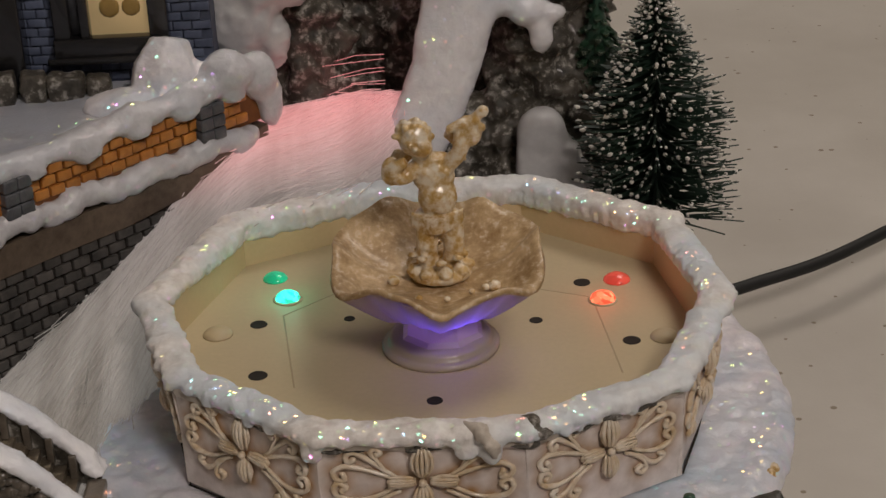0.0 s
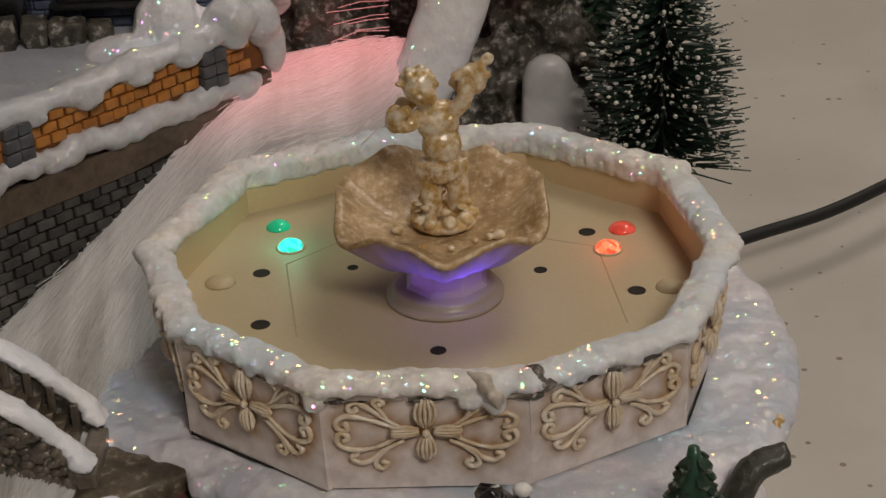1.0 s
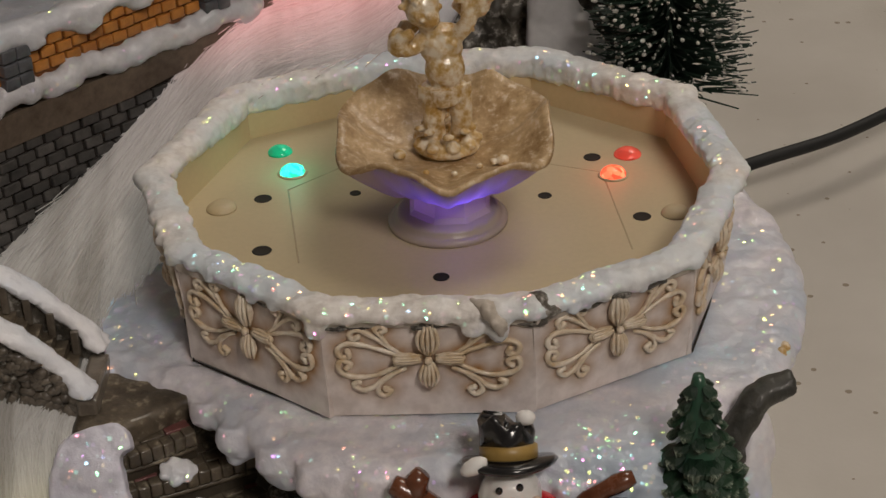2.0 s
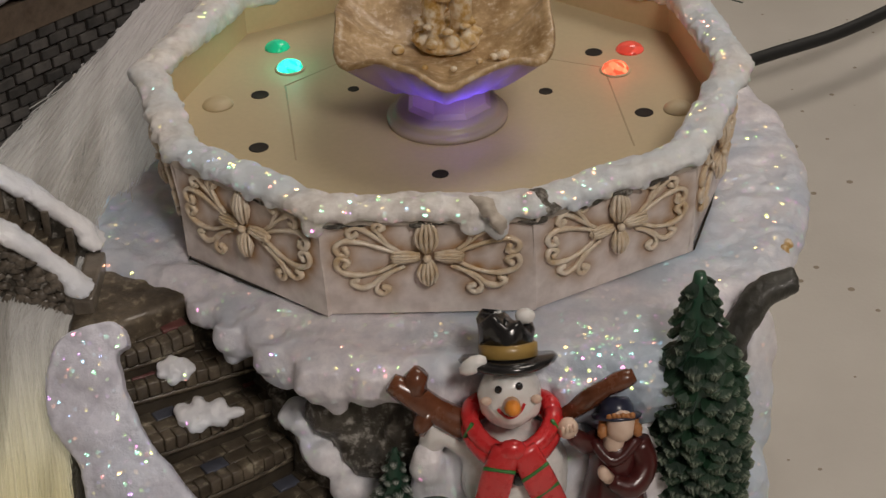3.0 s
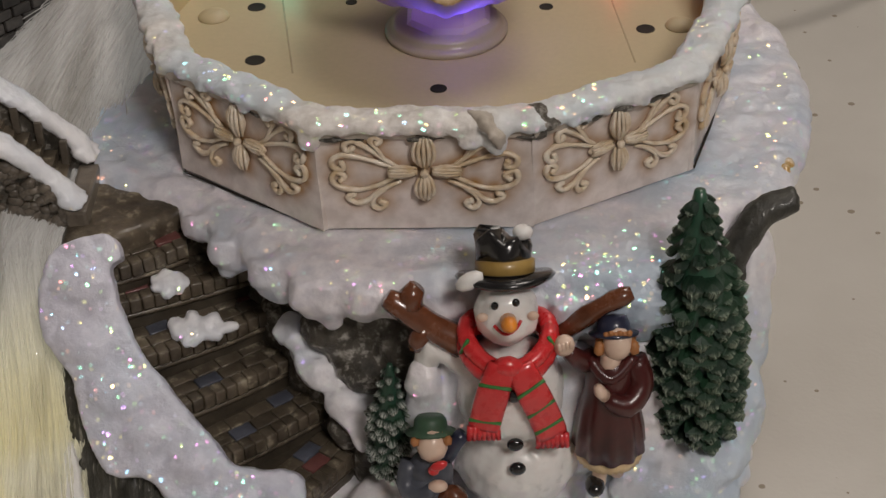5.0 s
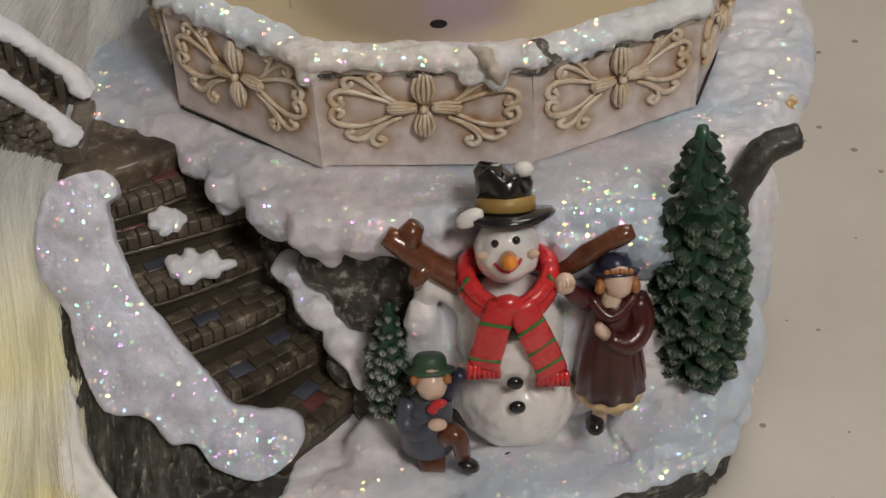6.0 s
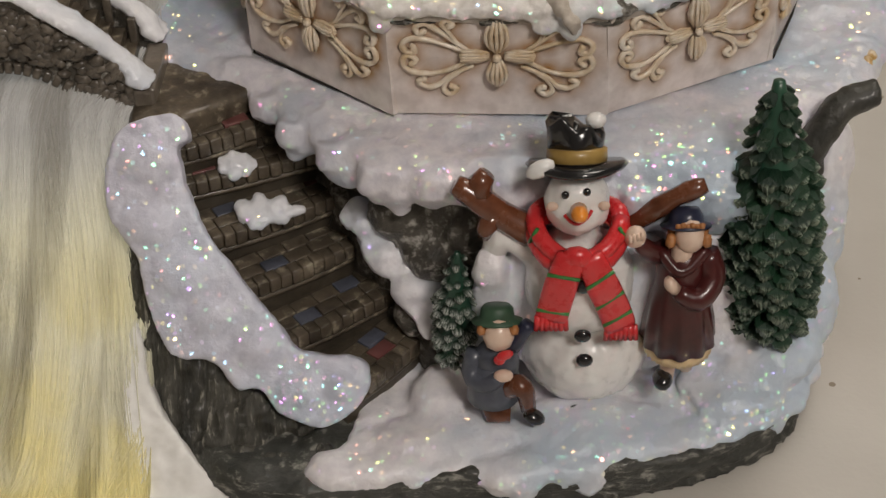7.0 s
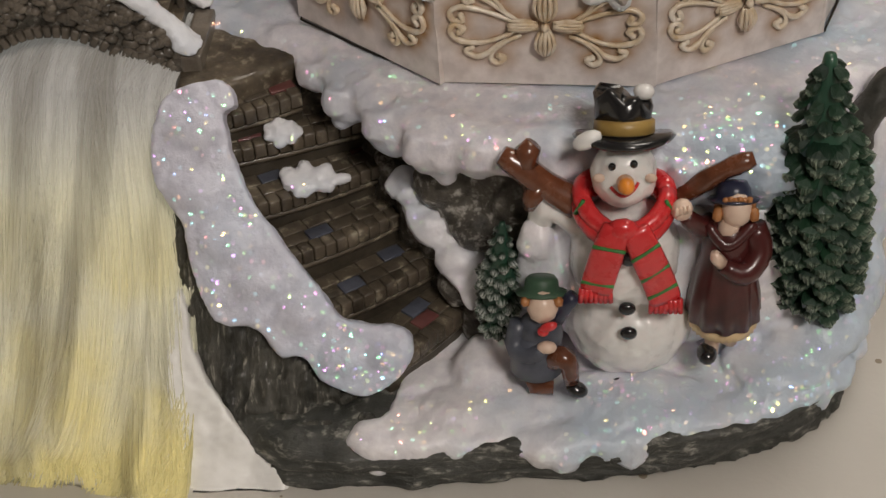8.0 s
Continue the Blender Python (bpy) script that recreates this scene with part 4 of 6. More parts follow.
def cherub():
    bm = bmesh.new()
    x, y = 0.1, 0.0
    # mound, legs, cloth, body, head with curls, arms and the horn they hold
    ell(bm, (x, y - 0.1, 1.4), (0.62, 0.55, 0.2))
    for k in range(9):
        a = k * 0.7
        ell(bm, (x + 0.5 * math.cos(a), y - 0.1 + 0.45 * math.sin(a), 1.55), (0.17, 0.14, 0.09), (0, 20, math.degrees(a)))
    tube(bm, [(x - 0.2, y - 0.15, 1.5), (x - 0.22, y - 0.2, 1.95), (x - 0.16, y, 2.4)], [0.2, 0.2, 0.26], 10)
    tube(bm, [(x + 0.24, y - 0.05, 1.5), (x + 0.28, y - 0.1, 1.95), (x + 0.2, y, 2.4)], [0.19, 0.2, 0.26], 10)
    ell(bm, (x, y, 2.45), (0.46, 0.36, 0.2))
    for k in range(7):
        tube(bm, along([(x - 0.46, y - 0.12, 2.36 + 0.035 * k), (x, y - 0.38, 2.27 + 0.04 * k), (x + 0.46, y - 0.1, 2.42 + 0.03 * k)], 8), 0.045, 6)
    ell(bm, (x + 0.02, y - 0.04, 2.85), (0.37, 0.33, 0.4))
    ell(bm, (x - 0.03, y, 3.25), (0.4, 0.29, 0.36))
    ell(bm, (x - 0.2, y - 0.16, 3.38), (0.16, 0.12, 0.13))
    ell(bm, (x + 0.14, y - 0.16, 3.36), (0.16, 0.12, 0.13))
    ell(bm, (x - 0.05, y + 0.02, 3.52), (0.36, 0.22, 0.16), (0, -12, 0))
    tube(bm, [(x - 0.14, y, 3.5), (x - 0.24, y - 0.06, 3.72), (x - 0.3, y - 0.08, 3.9)], [0.22, 0.19, 0.2], 10)
    # small wings behind the shoulders
    for side, wx, wz in ((-1, x - 0.62, 3.5), (1, x + 0.42, 3.85)):
        for k in range(4):
            tube(bm, [(wx - side * 0.2, y + 0.2, wz + 0.12), (wx + side * 0.05, y + 0.24, wz + 0.1 - 0.08 * k), (wx + side * (0.2 - 0.03 * k), y + 0.22, wz - 0.05 - 0.13 * k)], [0.1, 0.1, 0.05], 6)
    ell(bm, (x - 0.33, y - 0.1, 4.0), (0.31, 0.3, 0.33))
    ell(bm, (x - 0.2, y - 0.24, 3.88), (0.18, 0.17, 0.2))
    for k in range(26):
        a, h = k * 2.4, k / 25
        rr = 0.3 * math.sqrt(1 - (0.15 + 0.8 * h) ** 2 * 0.9)
        if math.sin(a) < -0.5 and h < 0.5:
            continue
        ell(bm, (x - 0.37 + 1.05 * rr * math.cos(a), y - 0.06 + rr * math.sin(a), 4.02 + 0.28 * h), (0.1, 0.07, 0.08), (20 * k, 0, 50 * k), sub=1)
    for s in (-0.1, 0.1):
        ell(bm, (x - 0.33 + s, y - 0.38, 3.98), 0.055, sub=1)
    ell(bm, (x - 0.33, y - 0.4, 3.9), 0.05, sub=1)
    tube(bm, along([(x - 0.3, y - 0.05, 3.45), (x - 0.6, y - 0.2, 3.3), (x - 0.75, y - 0.25, 3.5), (x - 0.5, y - 0.3, 3.65)], 9), [0.17, 0.16, 0.15, 0.15, 0.16, 0.15, 0.13, 0.12, 0.1], 8)
    ell(bm, (x - 0.78, y - 0.15, 3.42), (0.2, 0.18, 0.28))
    tube(bm, along([(x + 0.22, y - 0.05, 3.45), (x + 0.45, y - 0.15, 3.75), (x + 0.5, y - 0.15, 4.1), (x + 0.85, y - 0.1, 4.45)], 9), [0.17, 0.16, 0.16, 0.15, 0.15, 0.14, 0.12, 0.1, 0.1], 8)
    ell(bm, (x + 0.62, y - 0.1, 4.1), (0.26, 0.2, 0.3))
    for k in range(7):
        ell(bm, (x + 0.3 + 0.09 * k, y - 0.2, 4.2 + 0.05 * (k % 3)), 0.1, sub=1)
    ell(bm, (x + 0.88, y - 0.1, 4.46), 0.12)
    for k in range(8):
        a = k * 0.8
        ell(bm, (x - 0.02 + 0.45 * math.cos(a), y - 0.15 + 0.4 * math.sin(a), 1.75 + 0.03 * (k % 3)), (0.13, 0.1, 0.07), sub=1)
    bm = sculpt(bm, 0.028, 2, 0.012, 5.0)
    solo("cherub_statue", bm, GOLD_RESIN, (x, y, 1.25), "antique gold and cream cherub statue standing in the bowl", "statue")


# ---- stairs ----
STEPS = [
    ((-5.9, -5.28, -1.6), (-4.3, -4.43, -1.6)),
    ((-6.0, -5.48, -2.15), (-3.35, -4.38, -2.15)),
    ((-5.5, -6.16, -2.75), (-2.72, -4.58, -2.75)),
    ((-4.75, -6.67, -3.32), (-2.6, -5.22, -3.32)),
    ((-4.1, -7.35, -3.9), (-2.1, -5.85, -3.9)),
    ((-2.75, -7.75, -4.45), (-1.62, -6.33, -4.45)),
]
# coloured tread tiles: step, how far along it, material
TILES = [(0, 0.82, "red"), (1, 0.36, "red"), (2, 0.9, "red"), (2, 0.36, "blue"), (3, 0.5, "blue"), (4, 0.76, "blue"), (4, 0.4, "blue"), (5, 0.55, "red"), (5, 0.8, "blue")]


def stairs():
    st = thing("staircase", (-4, -6, -5.4), "brown cobbled resin staircase with red and blue painted bricks", "staircase")
    rnd = random.Random(8)
    bm = bmesh.new()
    prism(bm, [(-6.3, -4.9), (-5.4, -4.75), (-4.3, -3.9), (-3.5, -4.0), (-3.6, -3.0), (-6.4, -2.6)], -5.6, -1.22, inset=0.02)
    bm = sculpt(bm, 0.08, 2, 0.03, 2.5)
    part("landing", bm, STEP, st, "brown landing at the head of the steps")
    pieces = []
    for k, (a, b) in enumerate(STEPS):
        a, b = Vector(a), Vector(b)
        u = (b - a).normalized()
        back = Vector((-u.y, u.x, 0))
        length = (b - a).length
        bow = 0.1 if k in (2, 3) else 0.05
        rim = [a.lerp(b, i / 8) - back * (bow * math.sin(math.pi * i / 8)) for i in range(9)]
        q = rim + [b + u * 0.1 + back * 0.25, b + u * 0.12 + back * 1.0, a + back * 1.0]
        bm = bmesh.new()
        prism(bm, [(p.x + back.x * 0.07, p.y + back.y * 0.07) for p in q], -5.6, a.z - 0.03)
        step = part("step", bm, STEP_GROUT, st, smooth=False)
        ang = math.degrees(math.atan2(u.y, u.x))
        n = round(length / 0.2)
        for i in range(n):
            f = (i + 0.5) / n
            c = a.lerp(b, f) - back * (bow * math.sin(math.pi * f))
            pieces.append((c + back * 0.1 + Vector((0, 0, -0.12 + rnd.uniform(-0.015, 0.015))), (length / n * 0.95, 0.25, 0.26), (rnd.uniform(-3, 3), rnd.uniform(-2, 2), ang + rnd.uniform(-2, 2)), STEP, step, 0.028))
        m = round(length / 0.42)
        for row, depth in ((0, 0.27), (1, 0.27)):
            for i in range(m):
                f = (i + 0.5 + 0.25 * row) / m
                if f > 1:
                    continue
                tone = [t for kk, at, t in TILES if kk == k and abs(at - f) < 0.5 / m and row == (k + int(at * 10)) % 2]
                mat = STEP_RED if "red" in tone else STEP_BLUE if tone else STEP
                c = a.lerp(b, f) + back * (0.37 + 0.29 * row - bow * math.sin(math.pi * f)) + Vector((0, 0, -0.06 + rnd.uniform(-0.006, 0.006)))
                pieces.append((c, (length / m * 0.95, depth, 0.14), (rnd.uniform(-2, 2), rnd.uniform(-2, 2), ang), mat, step, 0.018))
        # a low lip under the nosing
        bm = bmesh.new()
        tube(bm, [p + back * 0.06 + Vector((0, 0, -0.33)) for p in rim], 0.055, 6)
        part("nosing", bm, STEP, step)
    for c, size, rot, mat, step, soft in pieces:
        bm = bmesh.new()
        box(bm, c, size, rot, bevel=soft)
        part("brick", bm, mat, step)
    for c, s, wide, seed in (((-4.59, -4.86, -2.05), 0.34, 1.0, 1), ((-4.13, -5.36, -2.62), 0.42, 1.45, 2)):
        bm = bmesh.new()
        g = random.Random(seed)
        for j in range(7):
            a = j * 0.9
            r = s * g.uniform(0.55, 0.75)
            ell(bm, (c[0] + r * wide * math.cos(a), c[1] + r * 0.6 * math.sin(a), c[2] + 0.1 * math.sin(a)), (s * g.uniform(0.3, 0.46), s * g.uniform(0.25, 0.38), 0.11), (30, 0, 0))
        ell(bm, c, (s * wide * 0.75, s * 0.55, 0.14), (30, 0, 0))
        bm = sculpt(bm, 0.04, 2, 0.05, 4)
        solo("snow_patch", bm, GLOSS_SNOW, (c[0], c[1], c[2] - 0.1), "small flat patch of bluish snow lying on the steps", "snow patch", group="snow patches on the steps")


def leaning_slab(bm, outline, y0, z0, slope, thick):
    """A thick slab over a plan outline whose top climbs along y."""
    line = along([(x, y, 0) for x, y in outline] + [(*outline[0], 0)], 4 * len(outline))[:-1]
    top = [Vector((p.x, p.y, z0 + slope * (p.y - y0))) for p in line]
    down = Vector((0, slope, -1)).normalized() * thick
    a, b = [bm.verts.new(p) for p in top], [bm.verts.new(p + down) for p in top]
    n = len(a)
    for k in range(n):
        bm.faces.new((a[k], a[(k + 1) % n], b[(k + 1) % n], b[k]))
    bmesh.ops.triangulate(bm, faces=[bm.faces.new(a), bm.faces.new(b[::-1])])


OUTER_SNOW = [(-5.5, -5.06), (-5.85, -5.1), (-6.3, -5.2), (-6.5, -5.5), (-6.55, -5.95), (-6.33, -6.2), (-6.05, -6.5), (-5.95, -6.8), (-5.72, -7.25), (-5.45, -7.42), (-5.05, -7.42), (-4.75, -7.52), (-4.5, -7.74), (-4.3, -7.72), (-4.1, -7.75), (-3.8, -7.98), (-3.2, -8.1), (-2.75, -7.98), (-2.43, -7.7), (-2.5, -7.48), (-2.75, -7.4), (-3.0, -7.42), (-3.3, -7.38), (-3.56, -7.34), (-3.86, -7.1), (-4.25, -6.82), (-4.65, -6.5), (-4.95, -6.22), (-5.22, -5.88), (-5.36, -5.58), (-5.42, -5.38), (-5.2, -5.32), (-5.26, -5.14)]
INNER_SNOW = [(-2.95, -5.55), (-2.67, -5.34), (-2.38, -5.4), (-2.08, -5.5), (-1.8, -5.82), (-1.38, -6.12), (-1.26, -6.48), (-1.38, -6.75), (-1.55, -6.85), (-1.82, -6.58), (-2.08, -6.42), (-2.13, -6.2), (-2.4, -6.12), (-2.58, -5.9), (-2.66, -5.7), (-2.85, -5.68)]


def banisters():
    bm = bmesh.new()
    leaning_slab(bm, OUTER_SNOW, -5.6, -1.6, 1.295, 0.42)
    for x, y, r in ((-5.9, -5.5, 0.5), (-5.85, -6.1, 0.5), (-5.35, -6.6, 0.5), (-4.85, -7.0, 0.45), (-4.2, -7.3, 0.42), (-3.5, -7.7, 0.42), (-2.85, -7.68, 0.32)):
        ell(bm, (x, y, -1.6 + 1.295 * (y + 5.6) - 0.06), (r, r * 0.75, 0.2), (52, 0, 0))
    bm = sculpt(bm, 0.055, 4, 0.05, 1.5)
    solo("snow_banister", bm, BANISTER_SNOW, (-4.5, -7, -5.0), "thick snow-covered banister wall sparkling with glitter beside the steps", "banister", group="snow walls of the stairs")
    bm = bmesh.new()
    leaning_slab(bm, INNER_SNOW, -5.2, -2.2, 1.17, 0.5)
    for x, y, r in ((-2.55, -5.6, 0.26), (-2.2, -5.95, 0.25), (-1.75, -6.3, 0.3)):
        ell(bm, (x, y, -2.2 + 1.17 * (y + 5.2) - 0.05), (r, r, 0.2), (48, 0, 0))
    bm = sculpt(bm, 0.055, 4, 0.07, 1.9)
    solo("snow_banister", bm, SNOW, (-1.8, -6.2, -5.0), "low lumpy snow drift on the inner side of the steps", "banister", group="snow walls of the stairs")
    # rock that carries the inner drift
    bm = bmesh.new()
    for x, y, z in ((-2.4, -5.15, -2.95), (-2.0, -5.5, -3.4), (-1.6, -5.9, -3.9), (-1.35, -6.2, -4.3), (-2.75, -4.7, -2.6)):
        tube(bm, [(x, y, z), (x, y, -5.5)], [0.42, 0.5], 10)
    bm = sculpt(bm, 0.08, 2, 0.08, 1.6)
    solo("inner_stair_rock", bm, ROCK, (-2, -5.5, -5.6), "dark rock carrying the inner snow drift", "rock", kind="structure")
    # rock that carries the outer banister
    bm = bmesh.new()
    pts = [(-5.85, -5.3, -1.75), (-5.8, -5.9, -2.35), (-5.55, -6.6, -3.2), (-5.2, -7.0, -3.8), (-4.7, -7.4, -4.3), (-4.0, -7.75, -4.75), (-3.2, -7.85, -5.0)]
    for p in along(pts, 24):
        tube(bm, [(p.x + 0.05, p.y + 0.35, p.z - 0.3), (p.x - 0.02, p.y + 0.05, p.z - 0.75), (p.x - 0.05 + 0.1 * (p.x + 4.5), p.y - 0.45, -5.75)], [0.42, 0.5, 0.72], 10)
    bm = sculpt(bm, 0.06, 1, 0.05, 1.4, 0.11, 2.0, (2.2, 2.2, 0.5))
    for v in bm.verts:
        v.co.z = max(v.co.z, -5.795)
    solo("stair_rock", bm, STREAKED, (-5, -7.2, -5.8), "grey-black weathered rock carrying the outer banister", "rock", kind="structure")


# ---- bridge ----
def bridge():
    br = thing("stone_bridge", (-8, -3.6, -1.6), "small cobbled stone arch bridge with snowy parapets", "bridge")

    def crown(x):
        return 0.72 - 0.28 * (x + 8.5) ** 2

    rnd = random.Random(21)
    xs = [-10.6 + 0.2 * i for i in range(24)]
    for y0, name in ((-4.2, "near_wall"), (-2.75, "far_wall")):
        bm = bmesh.new()
        for x0, x1 in zip(xs, xs[1:]):
            for a, b in ((x0, x1),):
                arch0 = -0.62 - 0.37 * (a + 8.3) ** 2
                arch1 = -0.62 - 0.37 * (b + 8.3) ** 2
                vs = [bm.verts.new((q, y0 + dy, z)) for q, lo in ((a, arch0), (b, arch1)) for dy in (0, 0.32) for z in (max(lo, -1.75), crown(q))]
                for f in ((0, 1, 5, 4), (2, 6, 7, 3), (0, 4, 6, 2), (1, 3, 7, 5)):
                    bm.faces.new([vs[i] for i in f])
        bmesh.ops.remove_doubles(bm, verts=bm.verts, dist=0.001)
        bmesh.ops.holes_fill(bm, edges=bm.edges)
        wall = part(name, bm, ROCK, br, smooth=False)
        if y0 < -4:
            for i in range(260):
                x = rnd.uniform(-10.2, -6.1)
                lo = max(-0.62 - 0.37 * (x + 8.3) ** 2, -1.7)
                z = rnd.uniform(lo + 0.28, crown(x) - 0.16)
                if z < lo + 0.25:
                    continue
                bm = bmesh.new()
                ell(bm, (x, y0 - 0.02, z), (rnd.uniform(0.1, 0.17), 0.09, rnd.uniform(0.08, 0.12)), (0, rnd.uniform(-40, 40), 0), sub=1)
                part("cobble", bm, STONE, wall)
            for i in range(30):
                x = -10.4 + i * 0.148
                lo = -0.62 - 0.37 * (x + 8.3) ** 2
                if lo < -1.75:
                    continue
                slope = math.degrees(math.atan(0.74 * (x + 8.3)))
                bm = bmesh.new()
                box(bm, (x, y0 - 0.02, lo + 0.09), (0.125, 0.14, 0.2), (0, slope, 0), bevel=0.03)
                part("arch_stone", bm, STONE, wall)
        bm = bmesh.new()
        for x in [-10.5 + 0.12 * i for i in range(38)]:
            ell(bm, (x, y0 + 0.15, crown(x) + 0.03 + 0.03 * math.sin(3 * x)), (0.2, 0.3 + 0.07 * math.sin(5 * x), 0.09))
        ell(bm, (-6.2, y0 + 0.1, crown(-6.2) - 0.02), (0.2, 0.28, 0.16))
        bm = sculpt(bm, 0.06, 2, 0.05, 2.0)
        part("snow_cap", bm, GLOSS_SNOW, wall, "smooth white snow along the parapet")
    for x0, x1 in zip(xs, xs[1:]):
        bm = bmesh.new()
        box(bm, ((x0 + x1) / 2, -3.3, crown((x0 + x1) / 2) - 0.62), (0.26, 1.2, 0.16))
        part("deck_stone", bm, STEP, br, smooth=False)
    for i in range(12):
        bm = bmesh.new()
        box(bm, (-10.4 + 0.36 * i, -2.82, crown(-10.4 + 0.36 * i) - 0.28), (0.13, 0.12, 0.5), bevel=0.02)
        part("post", bm, STONE, br)
    bm = bmesh.new()
    box(bm, (-6.05, -3.6, -1.4), (0.35, 1.5, 0.9), bevel=0.06)
    part("pier", bm, STONE, br, smooth=False)


# ---- fibre river ----
RIVER = [(-0.5, 8.6, 1.6), (-0.95, 7.7, 1.8), (-2.15, 6.3, 1.7), (-3.95, 5.15, 1.5), (-5.3, 3.5, 0.6), (-6.3, 2.0, -0.2), (-7.1, -0.1, -0.8), (-7.55, -2.6, -1.05), (-7.9, -4.3, -1.1), (-7.95, -5.2, -1.9), (-7.9, -6.6, -3.55), (-7.95, -8.0, -4.85), (-8.05, -9.15, -5.62)]
HALF = [0.6, 1.1, 1.5, 0.95, 0.85, 1.12, 1.45, 1.6, 1.65, 1.75, 1.9, 2.05, 2.15]
TILT = [0.0, 0.2, 0.45, 0.5, 0.35, 0.2, 0.1, 0, 0, 0, 0, 0, 0]


def river():
    n = 48
    mid = along(RIVER, n)
    half = [np.interp(i / (n - 1) * (len(HALF) - 1), range(len(HALF)), HALF) for i in range(n)]

    tilt = [np.interp(i / (n - 1) * (len(TILT) - 1), range(len(TILT)), TILT) for i in range(n)]

    def across(i):
        d = (mid[min(i + 1, n - 1)] - mid[max(i - 1, 0)])
        d.z = 0
        d.normalize()
        return Vector((-d.y, d.x, 0))

    # the moulded sheet under the fibres
    bm = bmesh.new()
    rows = []
    for i in range(n):
        s = across(i)
        up = Vector((0, 0, 1))
        rows.append([bm.verts.new(mid[i] + s * (half[i] * 1.05 * q) - up * (0.05 + tilt[i] * q + 0.35 * q * q - 0.06 * noise.noise(Vector((i * 0.3, q * 3, 0))))) for q in (-1, -0.75, -0.5, -0.25, 0, 0.25, 0.5, 0.75, 1)])
    for a, b in zip(rows, rows[1:]):
        for k in range(8):
            bm.faces.new((a[k], a[k + 1], b[k + 1], b[k]))
    bed = bmesh.ops.extrude_face_region(bm, geom=bm.faces[:])["geom"]
    for v in [g for g in bed if isinstance(g, bmesh.types.BMVert)]:
        v.co.z -= 0.12
    for v in bm.verts:
        v.co.z = max(v.co.z, -5.78)
    fall = thing("fibre_waterfall", (-8.2, -8.5, -5.8), "waterfall of fine clear optical fibres spilling under the bridge", "waterfall")
    part("ice_sheet", bm, ICE, fall, "milky translucent sheet under the fibres")
    rnd = random.Random(11)
    verts, faces = [], []
    origin = BASE[fall.name]
    for lock in range(150):
        l0 = -1.02 + 2.04 * (lock + rnd.uniform(-1, 1)) / 149
        l_lift = rnd.uniform(-0.05, 0.13) * (1.3 - abs(l0))
        wave, freq, ph = rnd.uniform(0.04, 0.2), rnd.uniform(0.1, 0.34), rnd.uniform(0, 6)
        spread = rnd.uniform(0.04, 0.16)
        l_start = 0 if rnd.random() < 0.7 else rnd.randint(2, 34)
        l_end = n - 1 if rnd.random() < 0.8 else rnd.randint(22, n - 1)
        for s in range(32):
            off, up0 = rnd.gauss(0, 0.5), rnd.gauss(0, 0.5)
            r = rnd.uniform(0.007, 0.015)
            i0, i1 = min(l_start + rnd.randint(0, 4), n - 8), max(l_end - rnd.randint(0, 3) * (l_end < n - 1), 12)
            own = rnd.uniform(0, 6)
            for i in range(i0, i1 + 1):
                tight = 0.55 + 0.45 * math.sin(0.17 * i + ph)
                q = l0 + wave * math.sin(freq * i + ph) + max(-1.3, min(1.3, off)) * spread * (0.5 + tight) + 0.012 * math.sin(0.5 * i + own)
                sd = across(i)
                drop = max(0.0, (i - 0.66 * n) / (0.34 * n))
                q += drop * 0.1 * math.sin(0.42 * i + ph * 2)
                if drop:
                    q = max(-1.1, min(1.02, q))
                p = mid[i] + sd * (half[i] * q) + Vector((0, -drop * 0.2 * math.sin(0.36 * i + 3 * ph), l_lift * (1 + 3 * drop) + up0 * 0.08 - tilt[i] * q - 0.35 * q * q + 0.03 * math.sin(freq * 2 * i + own)))
                p.z = max(p.z, -5.74)
                for a in range(3):
                    ca, sa = math.cos(a * 2.094), math.sin(a * 2.094)
                    verts.append(spot(*(p + sd * (r * ca) + Vector((0, 0, r * sa)))) - origin)
                if i > i0:
                    b = len(verts) - 6
                    faces += [(b + a, b + (a + 1) % 3, b + 3 + (a + 1) % 3, b + 3 + a) for a in range(3)]
    for k in range(900):
        i = rnd.randint(1, 24)
        q = rnd.uniform(-1, 1)
        sd = across(i)
        ahead = (mid[i + 1] - mid[i]).normalized()
        p0 = mid[i] + sd * (half[i] * q) + Vector((0, 0, -tilt[i] * q - 0.35 * q * q + rnd.uniform(0.03, 0.16)))
        p1 = p0 + (ahead + sd * rnd.uniform(-0.5, 0.5) + Vector((0, 0, rnd.uniform(-0.02, 0.12)))) * rnd.uniform(0.5, 1.8)
        r = rnd.uniform(0.008, 0.016)
        b = len(verts)
        for q1 in (p0, p1):
            for a in range(3):
                verts.append(spot(*(q1 + sd * (r * math.cos(a * 2.094)) + Vector((0, 0, r * math.sin(a * 2.094))))) - origin)
        faces += [(b + a, b + (a + 1) % 3, b + 3 + (a + 1) % 3, b + 3 + a) for a in range(3)]
    me = bpy.data.meshes.new("fibre")
    me.from_pydata(verts, [], faces)
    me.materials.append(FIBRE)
    me.polygons.foreach_set("use_smooth", [True] * len(me.polygons))
    ob = new("fibre", me)
    ob.parent = fall
    tagged(ob, "loose strands of clear fibre", kind="stuff")
